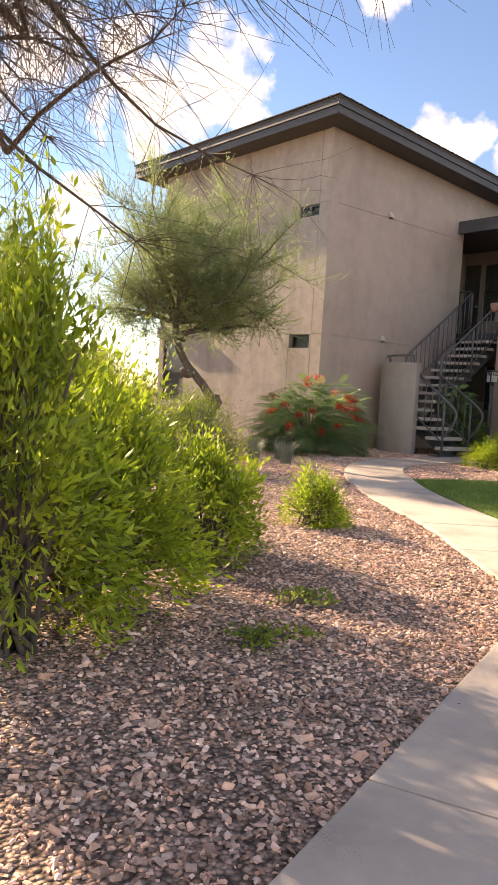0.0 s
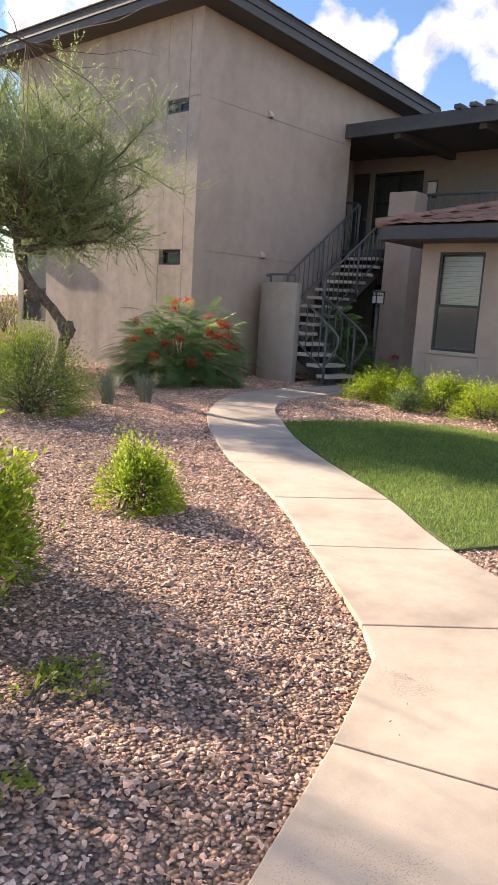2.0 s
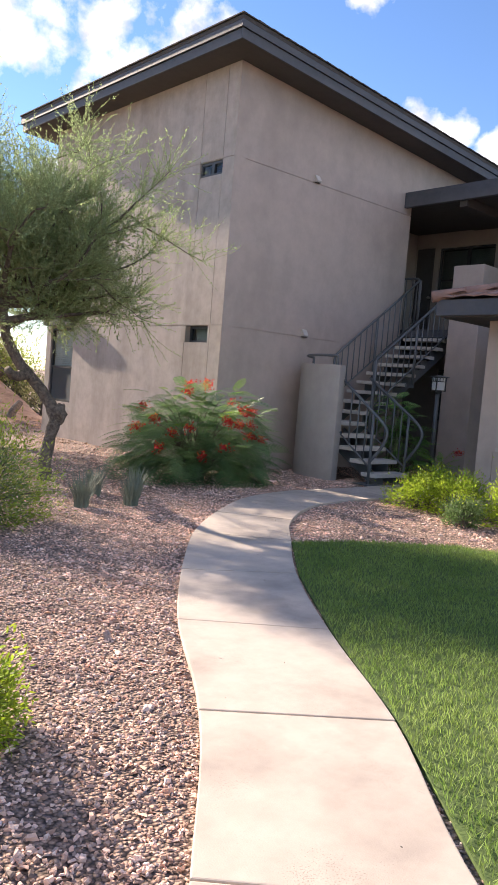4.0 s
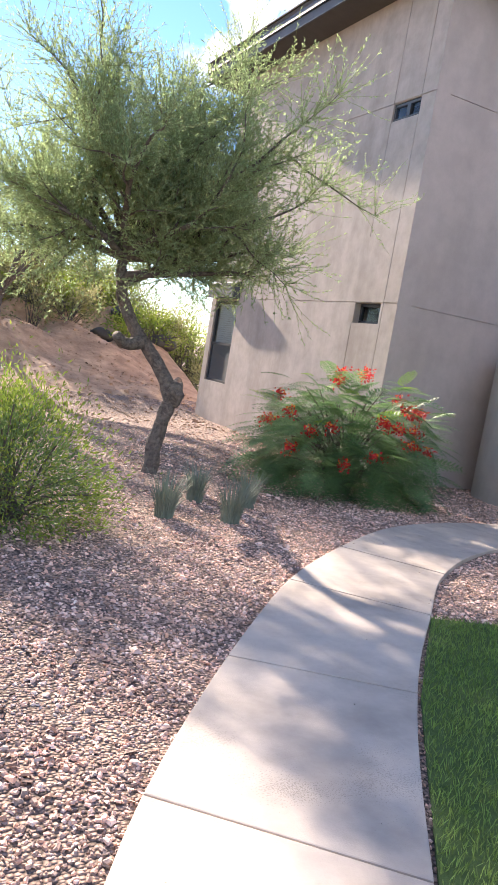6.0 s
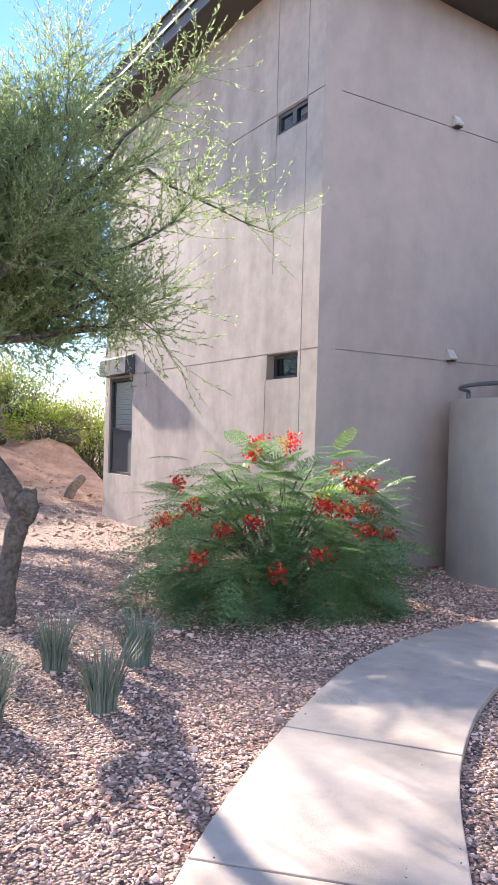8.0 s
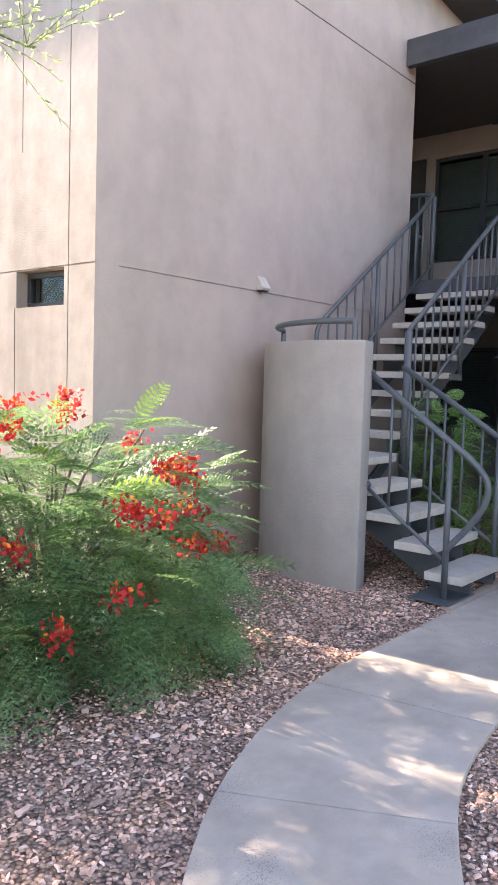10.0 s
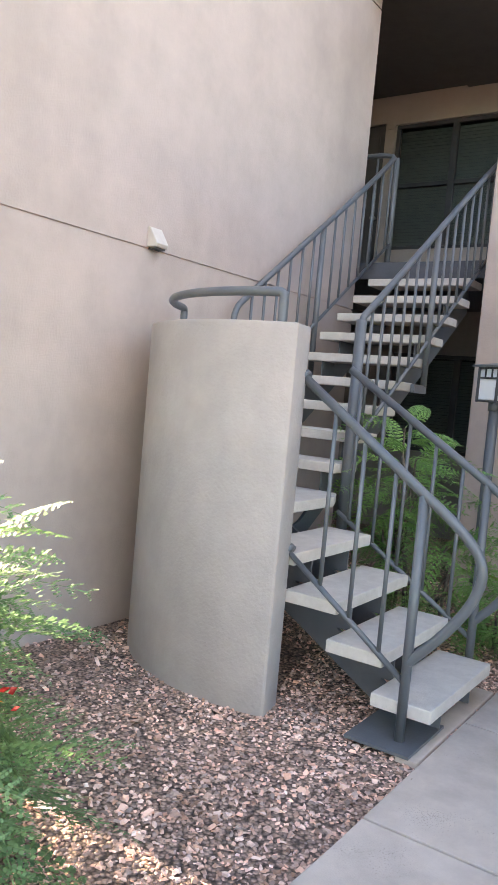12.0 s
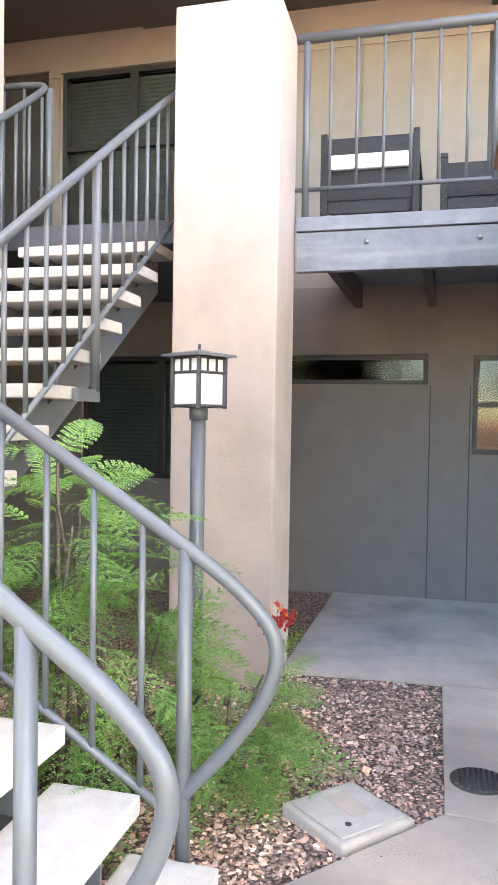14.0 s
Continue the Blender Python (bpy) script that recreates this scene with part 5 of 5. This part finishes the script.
# mesquite whose bare grey twigs hang over the start of the walk
tree("bare_tree", [(-12.2, -6.9, -0.1), (-12.1, -6.95, 1.2), (-11.8, -7.1, 2.5), (-11.5, -7.25, 3.2)], 0.13,
     [(1.0, (0.85, 0.25, 0.35), 2.6), (1.0, (0.75, -0.45, 0.45), 2.8), (0.9, (0.9, 0.0, 0.15), 2.6), (0.95, (0.35, 0.8, 0.4), 2.2), (0.9, (0.2, -0.9, 0.5), 2.4), (1.0, (0.8, -0.6, 0.12), 3.3),
      (1.0, (0.9, 0.4, 0.5), 2.5), (0.95, (0.6, 0.6, 0.35), 2.4), (1.0, (0.95, 0.2, 0.6), 2.8), (0.95, (0.95, 0.25, -0.02), 2.9), (0.9, (0.8, 0.5, 0.05), 2.8),
      (0.95, (0.95, 0.3, 0.24), 2.9), (1.0, (0.9, 0.35, 0.3), 2.8), (0.95, (0.95, 0.15, 0.26), 2.7), (0.9, (0.9, 0.45, 0.22), 2.7), (1.0, (0.85, 0.2, 0.38), 2.6)], 64,
     "mesquite tree with hanging grey leafless twigs", LEAF_OLIVE, 0, twigs=60, twig_mat=TWIG_GREY, droop=-0.1, twig_len=0.8, limb_lift=-0.014, sub=7)
# scrub along the crest of the bank
srng = random.Random(9)
for k in range(78):
    sx = srng.uniform(-9, 3.2)
    sy = srng.uniform(10.5, 18.0) if k < 58 else srng.uniform(18.0, 24.0)
    hh = srng.uniform(0.7, 1.5) if k < 58 else srng.uniform(1.6, 2.5)
    leafy_bush("desert_scrub", (sx, sy, float(height(sx, sy)) - 0.03), srng.uniform(0.6, 1.2), srng.uniform(0.5, 1.0), hh, 1100, 70 + k,
               LEAF_DRY if k % 4 else LEAF_OLIVE, "dry yellow-green desert scrub on the bank", (0.05, 0.11), 0.02, 18, group="desert scrub")
for k in range(16):
    sx, sy = srng.uniform(-3.5, 3.0), srng.uniform(13.0, 17.5)
    leafy_bush("tall_scrub", (sx, sy, float(height(sx, sy)) - 0.03), srng.uniform(0.8, 1.3), srng.uniform(0.7, 1.1), srng.uniform(1.7, 2.6), 1600, 180 + k,
               LEAF_DRY if k % 3 else LEAF_OLIVE, "tall dry brush on the crest of the bank", (0.05, 0.12), 0.022, 24, group="crest brush")
BT = float(height(-0.25, 6.95))
tube("fallen_log", rounded([(-0.3, 6.9, BT - 0.25), (-0.22, 7.0, BT + 0.1), (0.1, 7.25, BT + 0.32)], 2), 0.11, BARK, None, 9, 0.08)
tagged(bpy.data.objects["fallen_log"], "bent dark tree stump on the bank", "stump")

# ---------- loose gravel ----------
rng = np.random.default_rng(3)
N = 660000
px, py = rng.uniform(-12.5, 4.75, N), rng.uniform(-12.0, 4.5, N)
# thick near the walk, thinner further off
line = np.array([(-12, -11), (-9, -9.6), (-7.2, -8.8), (-5.8, -7.1), (-4.4, -5.1), (-2.5, -3.2), (-0.4, -2.2), (1.5, -2), (3.2, -2.2)])
dist = np.full(N, 99.0)
for a, b in zip(line, line[1:]):
    ab = b - a
    t = np.clip(((px - a[0]) * ab[0] + (py - a[1]) * ab[1]) / (ab @ ab), 0, 1)
    dist = np.minimum(dist, np.hypot(px - a[0] - t * ab[0], py - a[1] - t * ab[1]))
keep = rng.random(N) < np.clip(1.3 - dist / 1.75, 0.19 * np.clip((6.5 - dist) / 4.0, 0.1, 1.0), 1)
far_off = dist > rng.uniform(1.4, 2.4, N)
for poly in walk_slabs + [LAWN]:
    keep &= ~inside(poly, px, py)
keep &= ~((px > 0.0) & (py > -0.0))
keep &= ~inside([(1.9, -3.6), (4.3, -3.6), (4.3, -12), (1.9, -12)], px, py)
keep &= ~inside(arc(1.1, 95, 197, 30) + [(2.3, -1.12)], px, py)
px, py, far_off = px[keep], py[keep], far_off[keep]
n = len(px)
size = rng.gamma(4.0, 0.0009, n) + 0.0023
size *= np.where(far_off, 1.55, 1.0)
size[rng.random(n) < 0.004] *= 2.2


def stones(name, px, py, size, mat, rng):
    """Angular small stones lying at the given places, joined in one mesh."""
    n = len(px)
    cube = np.array([(-1, -1, -1), (1, -1, -1), (1, 1, -1), (-1, 1, -1), (-1, -1, 1), (1, -1, 1), (1, 1, 1), (-1, 1, 1)], float)
    cube[4:, :2] *= 0.6
    flat = np.stack([rng.uniform(0.9, 1.7, n), rng.uniform(0.7, 1.1, n), rng.uniform(0.28, 0.6, n)], 1)
    shape = cube[None] * (1 + rng.normal(0, 0.28, (n, 8, 3))) * size[:, None, None] * flat[:, None, :]
    ya, ti = rng.uniform(0, 2 * math.pi, n)[:, None], rng.normal(0, 0.7, n)[:, None]
    x1 = shape[..., 0]
    y1 = shape[..., 1] * np.cos(ti) - shape[..., 2] * np.sin(ti)
    z1 = shape[..., 1] * np.sin(ti) + shape[..., 2] * np.cos(ti)
    vx, vy = x1 * np.cos(ya) - y1 * np.sin(ya), x1 * np.sin(ya) + y1 * np.cos(ya)
    vz = z1 + (height(px, py) + size * rng.uniform(0.15, 0.75, n))[:, None]
    v = np.stack([vx + px[:, None], vy + py[:, None], vz], -1).reshape(-1, 3)
    quad = np.array([(4, 5, 6, 7), (0, 1, 5, 4), (1, 2, 6, 5), (2, 3, 7, 6), (3, 0, 4, 7)])
    return soup(name, v, (quad[None] + 8 * np.arange(n)[:, None, None]).reshape(-1, 4), mat)


tagged(stones("gravel", px, py, size, PEBBLE, rng), "loose pinkish brown decorative gravel", "gravel", kind="stuff")
rx2, ry2 = rng.uniform(-8.0, 0.5, 6000), rng.uniform(3.5, 12.0, 6000)
clear = ~((rx2 > -0.05) & (ry2 < 6.0))
rx2, ry2 = rx2[clear], ry2[clear]
tagged(stones("rubble", rx2, ry2, rng.gamma(1.4, 0.005, len(rx2)) + 0.004, BANK, rng), "broken red stones strewn over the earth bank", "rubble", kind="stuff")

# dry leaf bits blown onto the concrete
lrng = np.random.default_rng(8)
lx, ly = lrng.uniform(-11, 6.5, 3000), lrng.uniform(-11, -1.9, 3000)
on = np.zeros(3000, bool)
for poly in walk_slabs:
    on |= inside(poly, lx, ly)
lx, ly = lx[on][:70], ly[on][:70]
m = len(lx)
litter = cloud("leaf_litter", np.stack([lx, ly, np.full(m, 0.006)], 1), np.stack([lrng.normal(0, 1, m), lrng.normal(0, 1, m), np.abs(lrng.normal(0.15, 0.1, m))], 1),
               lrng.uniform(0.007, 0.016, m), lrng.uniform(0.002, 0.004, m), BARK, rng=lrng)
tagged(litter, "dry brown leaf bits scattered on the concrete walk", "leaf litter", kind="stuff")

# dark boulders along the crest of the bank
for k, (bx2, by2, br) in enumerate(((-0.6, 11.2, 0.3), (0.9, 10.8, 0.35), (-2.4, 11.6, 0.25), (0.3, 12.4, 0.4))):
    bm = bmesh.new()
    bmesh.ops.create_icosphere(bm, subdivisions=3, radius=br)
    for v in bm.verts:
        v.co *= 1 + 0.3 * noise.noise(v.co * 4 + Vector((k * 7, 0, 0)))
        v.co.z *= 0.6
        v.co += Vector((bx2, by2, float(height(bx2, by2)) + br * 0.25))
    tagged(part("boulder", bm, IRON, None, "", True), "dark rounded boulder on the earth bank", "boulder", "bank boulders")
